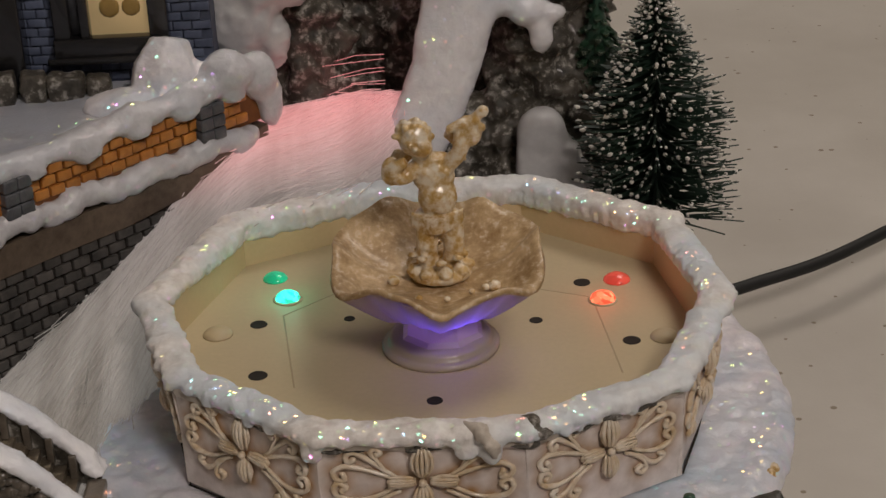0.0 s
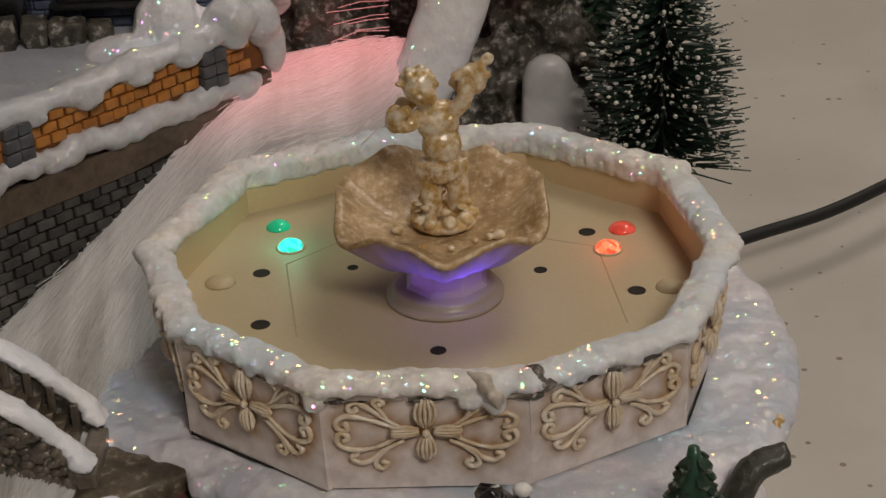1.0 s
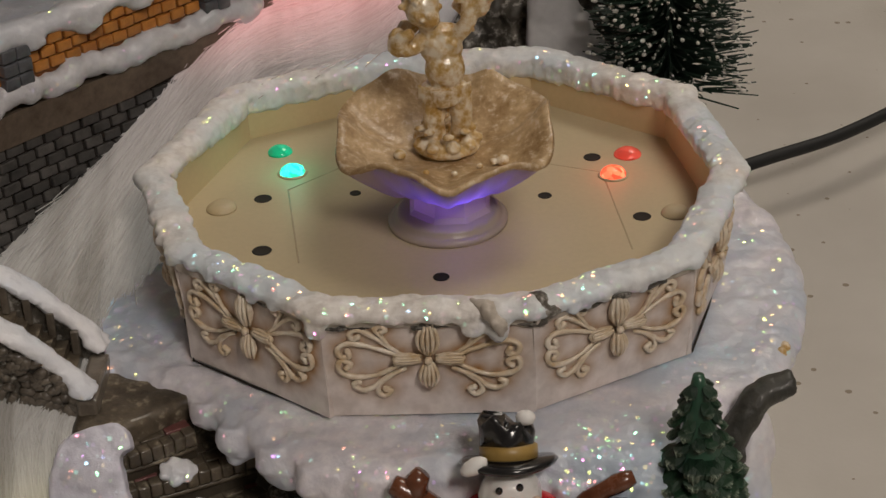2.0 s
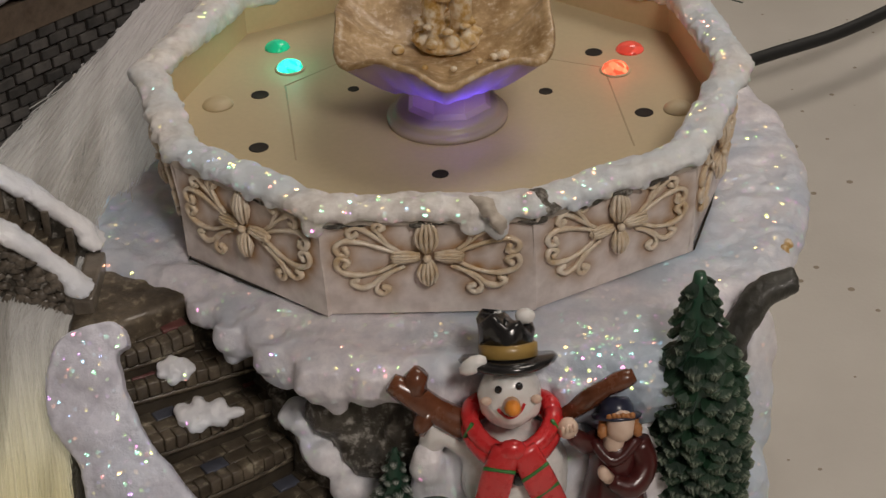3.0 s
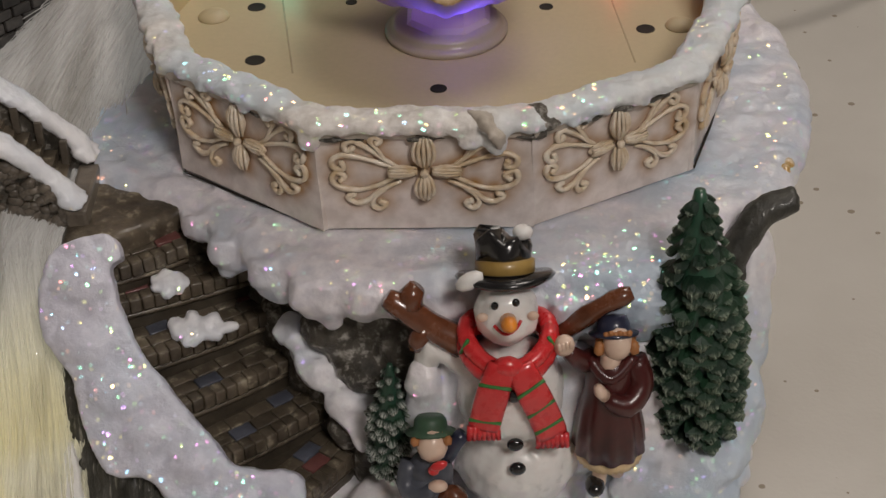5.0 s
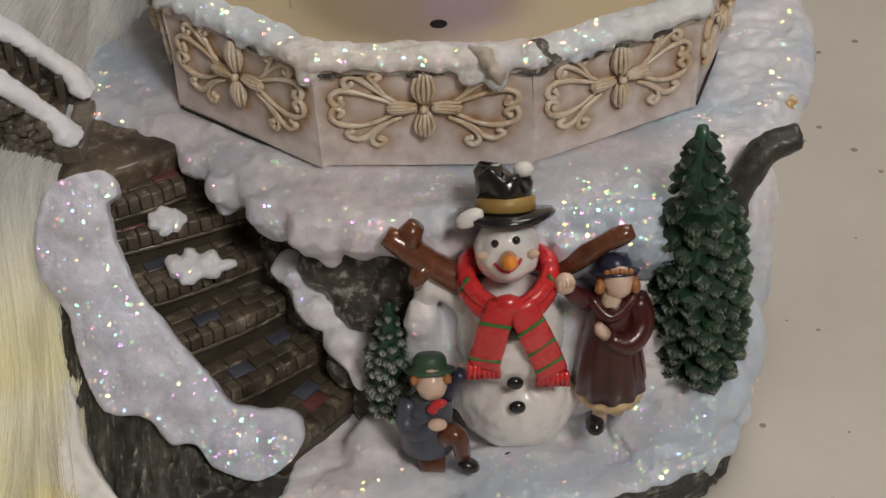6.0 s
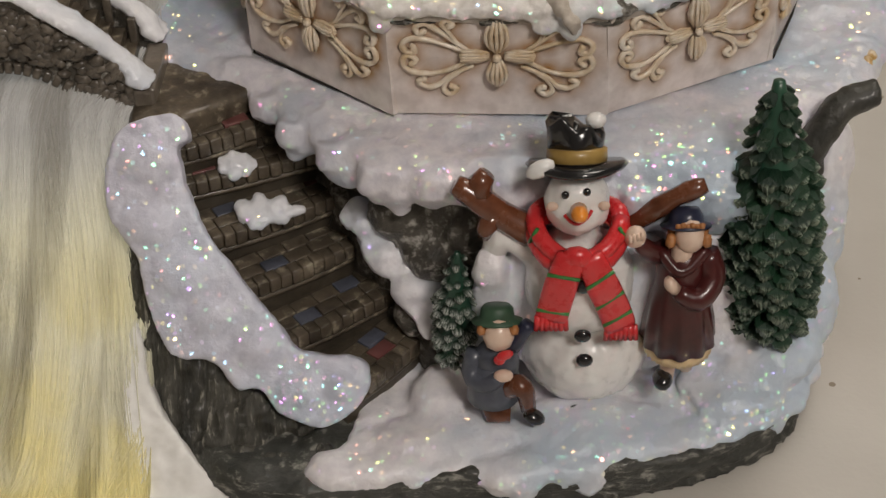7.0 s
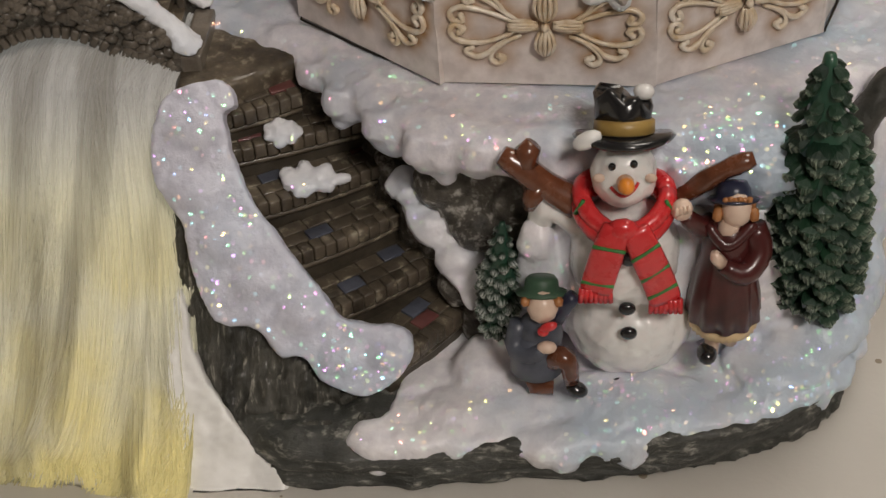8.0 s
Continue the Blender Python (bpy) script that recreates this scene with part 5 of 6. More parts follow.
    # a few loose ends that stick out by the cave
    for k in range(6):
        y, z = 7.9 + 0.1 * k, 2.15 + 0.12 * k + rnd.uniform(-0.05, 0.05)
        bm = bmesh.new()
        tube(bm, [(-0.9, y, z), (-1.5 + rnd.uniform(-0.2, 0.2), y - 0.2, z + rnd.uniform(0, 0.1)), (-1.9 + rnd.uniform(-0.5, 0.3), y - 0.3, z - rnd.uniform(0, 0.12))], 0.007, 4)
        part("loose_fibre", bm, FIBRE, fall)
    # clear plastic chips caught along the bank
    bm = bmesh.new()
    for k in range(110):
        i = rnd.randint(4, 26)
        q = rnd.choice((-1.0, -0.95, rnd.uniform(-1, 0.9)))
        p = mid[i] + across(i) * (half[i] * q) + Vector((0, 0, -tilt[i] * q - 0.35 * q * q + rnd.uniform(0.02, 0.14)))
        box(bm, p, (rnd.uniform(0.08, 0.3), rnd.uniform(0.05, 0.16), 0.008), (rnd.uniform(-50, 50), rnd.uniform(-50, 50), rnd.uniform(0, 180)))
    ob = part("ice_chip", bm, FIBRE, fall, "clear plastic chips scattered on the bank", smooth=False)
    tagged(ob, kind="stuff")
    # foam moulded at the foot of the fall
    bm = bmesh.new()
    leaning_slab(bm, [(-6.2, -6.7), (-6.35, -7.3), (-6.3, -8.2), (-6.2, -9.2), (-5.2, -9.24), (-4.3, -9.18), (-4.75, -8.75), (-5.1, -8.5), (-5.45, -8.15), (-5.85, -7.7), (-6.05, -7.0)], -7.7, -4.5, 0.88, 0.4)
    bm = sculpt(bm, 0.05, 4, 0.06, 1.6)
    for v in bm.verts:
        v.co.z = max(v.co.z, -5.79)
    solo("foam_drift", bm, FOAM, (-5.5, -8.4, -5.8), "white moulded foam at the foot of the waterfall", "foam", kind="structure")


# ---- figures and trees of the foreground ----
def leaned(bm, about, degrees, build):
    """Builds something into bm and leans it back round a point."""
    sub = bmesh.new()
    build(sub)
    bmesh.ops.rotate(sub, verts=sub.verts, cent=about, matrix=Matrix.Rotation(radians(degrees), 3, "X"))
    me = bpy.data.meshes.new("leaned")
    sub.to_mesh(me)
    sub.free()
    bm.from_mesh(me)
    bpy.data.meshes.remove(me)


def band(bm, pts, widths, thick, facing, mi=0):
    """A soft flat strip along pts, its broad side towards facing."""
    facing = Vector(facing).normalized()
    rings = []
    for i, p in enumerate(pts):
        ahead = (pts[min(i + 1, len(pts) - 1)] - pts[max(i - 1, 0)]).normalized()
        side = ahead.cross(facing).normalized()
        up = side.cross(ahead)
        rings.append([bm.verts.new(p + side * (widths[i] / 2 * math.cos(a)) + up * (thick / 2 * math.copysign(abs(math.sin(a)) ** 0.6, math.sin(a)))) for a in (2 * math.pi * k / 14 for k in range(14))])
    for a, b in zip(rings, rings[1:]):
        for k in range(14):
            bm.faces.new((a[k], a[(k + 1) % 14], b[(k + 1) % 14], b[k])).material_index = mi
    bm.faces.new(rings[0]).material_index = mi
    bm.faces.new(rings[-1]).material_index = mi


def snowman():
    bm = bmesh.new()
    ell(bm, (0.95, -6.85, -4.2), (1.0, 0.92, 0.92), sub=3)
    ell(bm, (0.86, -6.95, -2.8), (0.86, 0.85, 0.92), sub=3)
    ell(bm, (0.82, -7.1, -1.2), (0.49, 0.5, 0.54), sub=3)
    tube(bm, [(0.2, -6.8, -2.2), (-0.35, -6.85, -1.9), (-0.5, -6.85, -2.6)], [0.4, 0.3, 0.2], 10)
    bm = sculpt(bm, 0.05, 2, 0.035, 3.2)
    for x, z in ((0.64, -0.70), (0.95, -0.65)):
        ell(bm, (x, -7.44, z - 0.15), (0.06, 0.05, 0.07), mi=1)
    tube(bm, [(0.83, -7.55, -1.05), (0.84, -7.75, -0.98), (0.86, -7.88, -0.95)], [0.13, 0.125, 0.05], 12, mi=2)
    tube(bm, along([(0.62, -7.56, -1.12), (0.72, -7.6, -1.22), (0.82, -7.62, -1.24), (0.95, -7.6, -1.15), (1.02, -7.54, -1.05)], 9), 0.025, 6, mi=3)
    for x in (0.45, 1.2):
        ell(bm, (x, -7.48, -1.02), (0.09, 0.05, 0.08), mi=7)
    for x, y, z in ((0.9, -7.83, -2.25), (0.9, -7.72, -3.3), (0.93, -7.78, -3.74)):
        ell(bm, (x, y, z), (0.135, 0.09, 0.12), mi=1)
    # hat with a gold band and a bent, chipped crown
    hat = Vector((0.82, -6.84, -0.80))

    def hat_parts(sub):
        lathe(sub, hat, [(0.3, -0.05), (0.72, -0.03), (0.76, 0.03), (0.7, 0.09), (0.42, 0.08), (0.4, 0.12)], 28, mi=1, shape=lambda a, r, z: (r * (1 + 0.03 * math.sin(3 * a)), z + 0.06 * math.cos(2 * a) * r))
        lathe(sub, hat, [(0.41, 0.1), (0.45, 0.12), (0.45, 0.3), (0.41, 0.32)], 24, mi=4)
        lathe(sub, hat + Vector((-0.02, 0, 0)), [(0.4, 0.26), (0.4, 0.45), (0.42, 0.6), (0.36, 0.66), (0.05, 0.63)], 20, mi=1, shape=lambda a, r, z: (r * (1 + 0.06 * math.sin(4 * a + 1)), z + (0.08 * math.sin(5 * a) if z > 0.4 else 0) - 0.1 * math.cos(a) * (z > 0.4)))

    leaned(bm, hat, -27, hat_parts)
    ell(bm, (0.28, -7.2, -0.55), (0.24, 0.14, 0.13), (0, -30, 0), mi=0)
    ell(bm, (1.1, -6.55, -0.15), (0.16, 0.14, 0.12), mi=0)
    # scarf
    ring = [(0.83 + 0.64 * math.cos(a), -7.12 + 0.6 * math.sin(a), -1.82 + 0.2 * math.cos(a) ** 2 + 0.1 * math.sin(a)) for a in [2 * math.pi * k / 22 for k in range(22)]]
    for h, r in ((0.08, 0.14), (-0.1, 0.16)):
        tube(bm, [Vector(p) + Vector((0, 0, h)) for p in ring + ring[:1]], r, 10, mi=3)
    ell(bm, (0.8, -7.8, -1.72), (0.24, 0.15, 0.19), mi=3)
    for pts in ([(0.72, -7.82, -1.65), (0.58, -7.9, -2.1), (0.48, -7.86, -2.55), (0.42, -7.82, -2.85)], [(0.98, -7.8, -1.7), (1.18, -7.86, -2.2), (1.35, -7.78, -2.7), (1.47, -7.76, -3.1)]):
        line = along(pts, 12)
        band(bm, line, [0.4, 0.44, 0.46, 0.48, 0.5, 0.5, 0.5, 0.5, 0.5, 0.5, 0.5, 0.48], 0.16, (0, -0.8, 0.6), mi=3)
        for k in range(-3, 4):
            e = line[-1]
            tube(bm, [e + Vector((k * 0.065, -0.02, 0.05)), e + Vector((k * 0.075, -0.05, -0.2))], [0.06, 0.04], 6, mi=3)
        for i in (3, 6, 9) if pts[0][0] > 0.9 else (3, 9):
            q, d = line[i], (line[i + 1] - line[i - 1]).normalized()
            across = d.cross(Vector((0, -0.8, 0.6))).normalized()
            tube(bm, [q + across * (s * 0.24) + Vector((0, -0.8, 0.6)) * 0.085 + d * 0.04 * s for s in (-1, -0.5, 0, 0.5, 1)], 0.03, 6, mi=5)
    for s in (-1, 1):
        tube(bm, [(0.83 + s * 0.6, -7.45, -1.45), (0.83 + s * 0.72, -7.42, -1.72)], 0.03, 6, mi=5)
    # branch arms
    tube(bm, along([(0.15, -7.0, -1.85), (-0.3, -6.98, -1.55), (-0.65, -6.95, -1.25), (-0.98, -6.9, -1.02)], 9), [0.26, 0.25, 0.23, 0.22, 0.22, 0.22, 0.2, 0.18, 0.15], 10, mi=6)
    tube(bm, [(-0.62, -6.95, -1.25), (-0.6, -6.9, -0.98), (-0.5, -6.88, -0.85)], [0.2, 0.19, 0.14], 8, mi=6)
    tube(bm, [(-0.4, -7.0, -1.5), (-0.55, -7.05, -1.75), (-0.58, -7.05, -1.9)], [0.2, 0.15, 0.1], 8, mi=6)
    tube(bm, along([(1.6, -6.95, -1.8), (2.0, -6.98, -1.45), (2.35, -6.98, -1.2), (2.72, -6.95, -1.05)], 9), [0.12, 0.14, 0.16, 0.17, 0.15, 0.14, 0.16, 0.15, 0.11], 10, mi=6)
    solo("snowman_figure", bm, [WHITE, BLACK, ORANGE, SCARLET, GOLD, GREEN_TRIM, BROWN, SKIN], (0.9, -6.9, -5.1), "white glossy snowman figurine with red scarf, black hat and branch arms", "figurine", group="painted figurines")


def woman():
    bm = bmesh.new()
    c = Vector((2.42, -7.15, 0))

    def fold(a, r, z):
        return r * (1 + 0.055 * math.sin(11 * a) * min(1, max(0, (-2.9 - z) / 0.8))), z

    lathe(bm, c, [(0.62, -4.15), (0.7, -4.1), (0.66, -3.7), (0.58, -3.2), (0.48, -2.85), (0.47, -2.5), (0.44, -2.2), (0.2, -1.98)], 66, mi=0, shape=fold)
    lathe(bm, c, [(0.5, -4.36), (0.64, -4.33), (0.66, -4.2), (0.6, -4.1)], 66, mi=1, shape=lambda a, r, z: (r * (1 + 0.035 * math.sin(30 * a)), z))
    tube(bm, along([(2.85, -7.2, -2.15), (2.98, -7.35, -2.6), (2.7, -7.65, -2.85), (2.3, -7.68, -2.65)], 10), [0.24, 0.25, 0.26, 0.26, 0.25, 0.24, 0.22, 0.2, 0.17, 0.14], 10, mi=0)
    tube(bm, along([(2.1, -7.15, -2.15), (1.9, -7.3, -2.1), (1.7, -7.4, -1.9), (1.58, -7.45, -1.72)], 8), [0.22, 0.21, 0.2, 0.19, 0.18, 0.17, 0.15, 0.13], 10, mi=0)
    tube(bm, along([(2.0, -7.35, -2.0), (2.3, -7.55, -2.3), (2.55, -7.5, -2.25), (2.85, -7.3, -2.0)], 10), 0.11, 8, mi=0)
    # hands, bare neck, head, hair, hat
    ell(bm, (1.52, -7.48, -1.6), (0.2, 0.17, 0.22), (0, 20, 0), mi=2)
    for k in range(4):
        ell(bm, (1.42 + 0.07 * k, -7.62, -1.55 + 0.02 * k), (0.05, 0.06, 0.1), sub=1, mi=2)
    tube(bm, [(2.28, -7.68, -2.6), (2.16, -7.75, -2.42), (2.12, -7.75, -2.3)], [0.12, 0.12, 0.07], 8, mi=2)
    tube(bm, [(2.35, -7.3, -2.35), (2.42, -7.3, -2.0), (2.48, -7.28, -1.8)], [0.26, 0.2, 0.17], 10, mi=2)
    ell(bm, (2.52, -7.3, -1.72), (0.29, 0.29, 0.34), mi=2)
    for k in range(14):
        a = math.pi * (0.02 + 0.96 * k / 13)
        ell(bm, (2.5 - 0.33 * math.cos(a), -7.28 + 0.14 * math.sin(a) - (0.12 if k in (0, 1, 12, 13) else 0), -1.66 + 0.16 * math.sin(a) - 0.14 * abs(math.cos(a))), (0.11, 0.12, 0.14), sub=1, mi=3)
    for k in range(6):
        ell(bm, (2.3 + 0.085 * k, -7.42, -1.45 + 0.02 * (k % 2)), (0.07, 0.06, 0.07), sub=1, mi=3)
    leaned(bm, Vector((2.47, -7.1, -1.66)), -26, lambda sub: lathe(sub, (2.47, -7.1, -1.66), [(0.3, 0), (0.46, -0.02), (0.48, 0.02), (0.33, 0.06), (0.31, 0.2), (0.24, 0.32), (0.02, 0.35)], 20, mi=4))
    # legs and shoe
    tube(bm, [(2.3, -7.35, -4.2), (2.22, -7.45, -4.6), (2.2, -7.5, -4.85)], [0.18, 0.15, 0.13], 8, mi=2)
    ell(bm, (2.12, -7.62, -4.72), (0.2, 0.27, 0.17), mi=5)
    tube(bm, [(2.6, -7.1, -4.2), (2.6, -7.1, -4.9)], 0.14, 8, mi=2)
    bmesh.ops.scale(bm, verts=bm.verts, vec=(0.81, 0.85, 0.87), space=Matrix.Translation((-2.45, 7.15, 2.85)))
    bmesh.ops.translate(bm, verts=bm.verts, vec=(-0.03, 0, 0.13))
    solo("woman_figurine", bm, [MAROON, LACE, SKIN, HAIR, NAVY, BLACK], (2.42, -7.3, -5.0), "glossy woman figurine in maroon coat and navy hat on snow", "figurine", group="painted figurines")


def boy():
    bm = bmesh.new()
    ell(bm, (-0.42, -7.75, -3.75), (0.4, 0.34, 0.48), mi=0)
    lathe(bm, (-0.48, -7.72, 0), [(0.3, -4.6), (0.46, -4.5), (0.44, -4.1), (0.36, -3.7)], 24, mi=0)
    tube(bm, along([(-0.75, -7.75, -3.5), (-0.85, -7.9, -3.9), (-0.6, -8.1, -3.95), (-0.35, -8.15, -3.75)], 8), [0.17, 0.17, 0.17, 0.17, 0.16, 0.15, 0.14, 0.12], 8, mi=0)
    tube(bm, along([(-0.15, -7.75, -3.4), (0.0, -7.8, -3.1), (0.15, -7.78, -2.9)], 6), [0.17, 0.16, 0.15, 0.14, 0.14, 0.12], 8, mi=5)
    ell(bm, (-0.3, -8.17, -3.7), (0.17, 0.12, 0.11), mi=1)
    ell(bm, (-0.37, -7.85, -3.08), (0.27, 0.27, 0.31), mi=1)
    for k in range(9):
        a = math.pi * (0.0 + k / 8)
        ell(bm, (-0.38 - 0.27 * math.cos(a), -7.85 + 0.15 * math.sin(a) - 0.08, -2.92), (0.09, 0.1, 0.1), sub=1, mi=2)
    leaned(bm, Vector((-0.39, -7.62, -2.98)), -26, lambda sub: lathe(sub, (-0.39, -7.62, -2.98), [(0.28, 0), (0.42, -0.02), (0.43, 0.02), (0.29, 0.06), (0.27, 0.22), (0.22, 0.28), (0.02, 0.28)], 20, mi=3))
    ell(bm, (-0.27, -8.14, -3.28), (0.16, 0.07, 0.09), (0, -25, 0), mi=4)
    ell(bm, (-0.36, -8.12, -3.4), (0.1, 0.07, 0.1), mi=4)
    # trousers and shoes, one knee raised
    tube(bm, along([(-0.35, -7.8, -4.4), (-0.1, -8.05, -4.0), (0.05, -8.1, -4.1), (0.1, -8.05, -4.55)], 8), [0.2, 0.2, 0.2, 0.19, 0.18, 0.17, 0.15, 0.14], 8, mi=6)
    ell(bm, (0.2, -8.08, -4.72), (0.2, 0.16, 0.13), (0, 25, 0), mi=7)
    tube(bm, [(-0.55, -7.8, -4.5), (-0.5, -7.95, -4.78), (-0.2, -7.95, -4.8)], [0.2, 0.18, 0.14], 8, mi=6)
    bmesh.ops.scale(bm, verts=bm.verts, vec=(0.92, 0.92, 0.92), space=Matrix.Translation((0.4, 7.85, 3.9)))
    solo("boy_figurine", bm, [SLATE_COAT, SKIN, HAIR, FELT, SCARLET, NAVY, BROWN, BLACK], (-0.4, -7.85, -5.0), "kneeling boy figurine in slate coat, green hat and red bow", "figurine", group="painted figurines")


def leaf_mesh(mat):
    """One drooping scale leaf with notched, frosted tip; unit size, pointing along +x."""
    bm = bmesh.new()
    outline = [(0.0, 0.26), (0.3, 0.43), (0.6, 0.47), (0.8, 0.4), (0.84, 0.27), (0.95, 0.19), (0.96, 0.08), (1.06, 0.0)]
    outline = outline + [(x, -y) for x, y in outline[-2::-1]]
    top = [bm.verts.new((x, y, -0.18 * x * x - 0.45 * y * y + 0.14)) for x, y in outline]
    low = [bm.verts.new((x * 0.94, y * 0.9, -0.32 * x * x - 0.25 * y * y - 0.08)) for x, y in outline]
    mid = bm.verts.new((0.5, 0, 0.12))
    tip = bm.verts.new((0.8, 0, -0.06))
    n = len(top)
    for k in range(n - 1):
        q = mid if k < 3 or k > n - 5 else tip
        bm.faces.new((top[k], top[k + 1], q))
        bm.faces.new((top[k + 1], top[k], low[k], low[k + 1]))
    bm.faces.new((top[3], tip, mid))
    bm.faces.new((top[n - 4], mid, tip))
    bm.faces.new((top[n - 1], top[0], mid))
    bm.faces.new(low[::-1])
    bmesh.ops.recalc_face_normals(bm, faces=bm.faces)
    me = bpy.data.meshes.new("leaf")
    bm.to_mesh(me)
    bm.free()
    me.materials.append(mat)
    return me


LEAF, SNOWY_LEAF = leaf_mesh(LEAF_GREEN), leaf_mesh(LEAF_SNOWY)


def pine(base, tip, radius, rows, label, seed, leaf=LEAF):
    t = thing("resin_pine", base, label, "tree", group="painted pine trees")
    base, tip = Vector(base), Vector(tip)
    rnd = random.Random(seed)
    height = (tip - base).length

    def girth(u):
        return radius * (0.6 + 1.6 * u if u < 0.25 else 1.0 - 0.2 * (u - 0.25) if u < 0.5 else (1 - u) * 1.6 + 0.15)

    bm = bmesh.new()
    tube(bm, [base.lerp(tip, u) for u in (0, 0.1, 0.25, 0.5, 0.65, 0.85, 0.97, 1)], [girth(u) * 0.78 for u in (0, 0.1, 0.25, 0.5, 0.65, 0.85, 0.97, 1)], 14)
    part("trunk_core", bm, GREEN_PINE, t, "dark green core of the tree")
    for r in range(rows):
        u0 = 0.03 + 0.92 * r / (rows - 1)
        g = girth(u0)
        n = max(4, round(2 * math.pi * g / (radius * 0.37)))
        for k in range(n):
            u = min(0.97, u0 + rnd.uniform(-0.5, 0.5) / rows)
            c = base.lerp(tip, u)
            a = 2 * math.pi * (k + 0.5 * (r % 2)) / n + rnd.uniform(-0.15, 0.15)
            s = radius * rnd.uniform(0.42, 0.54) * (0.7 if u > 0.75 else 1)
            ob = new("leaf", leaf)
            ob.parent = t
            place = spot(*(c + Vector((math.cos(a), math.sin(a), 0)) * g * 0.7)) - BASE[t.name]
            ob.matrix_local = Matrix.Translation(place) @ Euler((rnd.uniform(-0.15, 0.15), radians(16 + rnd.uniform(-14, 14) + 30 * max(0, u - 0.6)), a)).to_matrix().to_4x4() @ Matrix.Diagonal((s / 100, s / 100, s / 100, 1))


def log():
    bm = bmesh.new()
    tube(bm, along([(4.3, -5.3, -2.1), (4.5, -5.35, -1.5), (4.85, -5.15, -1.0), (5.2, -5.0, -0.85), (5.5, -4.95, -0.82)], 12), [0.3, 0.3, 0.28, 0.27, 0.26, 0.26, 0.27, 0.27, 0.26, 0.25, 0.24, 0.23], 12)
    tube(bm, [(4.5, -5.35, -1.6), (4.6, -5.45, -1.9), (4.55, -5.45, -2.2)], [0.2, 0.16, 0.1], 8)
    bm = sculpt(bm, 0.06, 1, 0.05, 2.5)
    solo("broken_branch", bm, BARK, (4.5, -5.3, -2.2), "dark grey broken branch sticking out of the snow", "branch")


# ---- things behind the basin ----
def bottle_brush_tree():
    t = thing("bottle_brush_tree", (4.85, 6.0, -1.0), "dark green bottle-brush tree with white flocked tips", "tree")
    rnd = random.Random(5)
    x, y = 4.85, 6.0
    bm = bmesh.new()
    tube(bm, [(x, y, -1.0), (x, y, 1.5), (x - 0.03, y, 4.9)], [0.09, 0.07, 0.03], 8)
    part("trunk", bm, BRISTLE, t, "twisted dark wire stem")
    verts, faces = [], []
    origin = BASE[t.name]
    tips = []
    for k in range(1300):
        u = rnd.random() ** 0.9
        z = -0.55 + 5.35 * u
        reach = min(1.85 - 0.4 * u, 2.75 * (1.04 - u)) * rnd.uniform(0.75, 1.05)
        a = rnd.uniform(0, 2 * math.pi)
        rise = rnd.uniform(-0.05, 0.3) * reach
        p0 = Vector((x, y, z))
        p1 = p0 + Vector((math.cos(a) * reach, math.sin(a) * reach, rise))
        side = Vector((-math.sin(a), math.cos(a), 0))
        b = len(verts)
        for p, r in ((p0, 0.028), (p1, 0.016)):
            verts += [spot(*(p + side * r)) - origin, spot(*(p - side * r)) - origin, spot(*(p + Vector((0, 0, r * 1.6)))) - origin]
        faces += [(b, b + 1, b + 4, b + 3), (b + 1, b + 2, b + 5, b + 4), (b + 2, b, b + 3, b + 5), (b + 3, b + 4, b + 5)]
        tips.append((p0, p1))
    me = bpy.data.meshes.new("crown")
    me.from_pydata(verts, [], faces)
    me.materials.append(BRISTLE)
    ob = new("crown", me)
    ob.parent = t
    tagged(ob, "stiff dark green bristles", kind="stuff")
    bm = bmesh.new()
    for p0, p1 in tips:
        q = p0.lerp(p1, rnd.uniform(0.72, 1.0))
        s = rnd.choice((0.018, 0.022, 0.026, 0.03, 0.038, 0.05))
        d = p1 - p0
        ell(bm, q, (s * 1.7, s, s), (0, -math.degrees(math.asin(d.z / d.length)), math.degrees(math.atan2(d.y, d.x))), sub=1)
    ob = part("flocking", bm, FLOCK, t, "white beads of flock on the bristle tips")
    tagged(ob, kind="stuff")


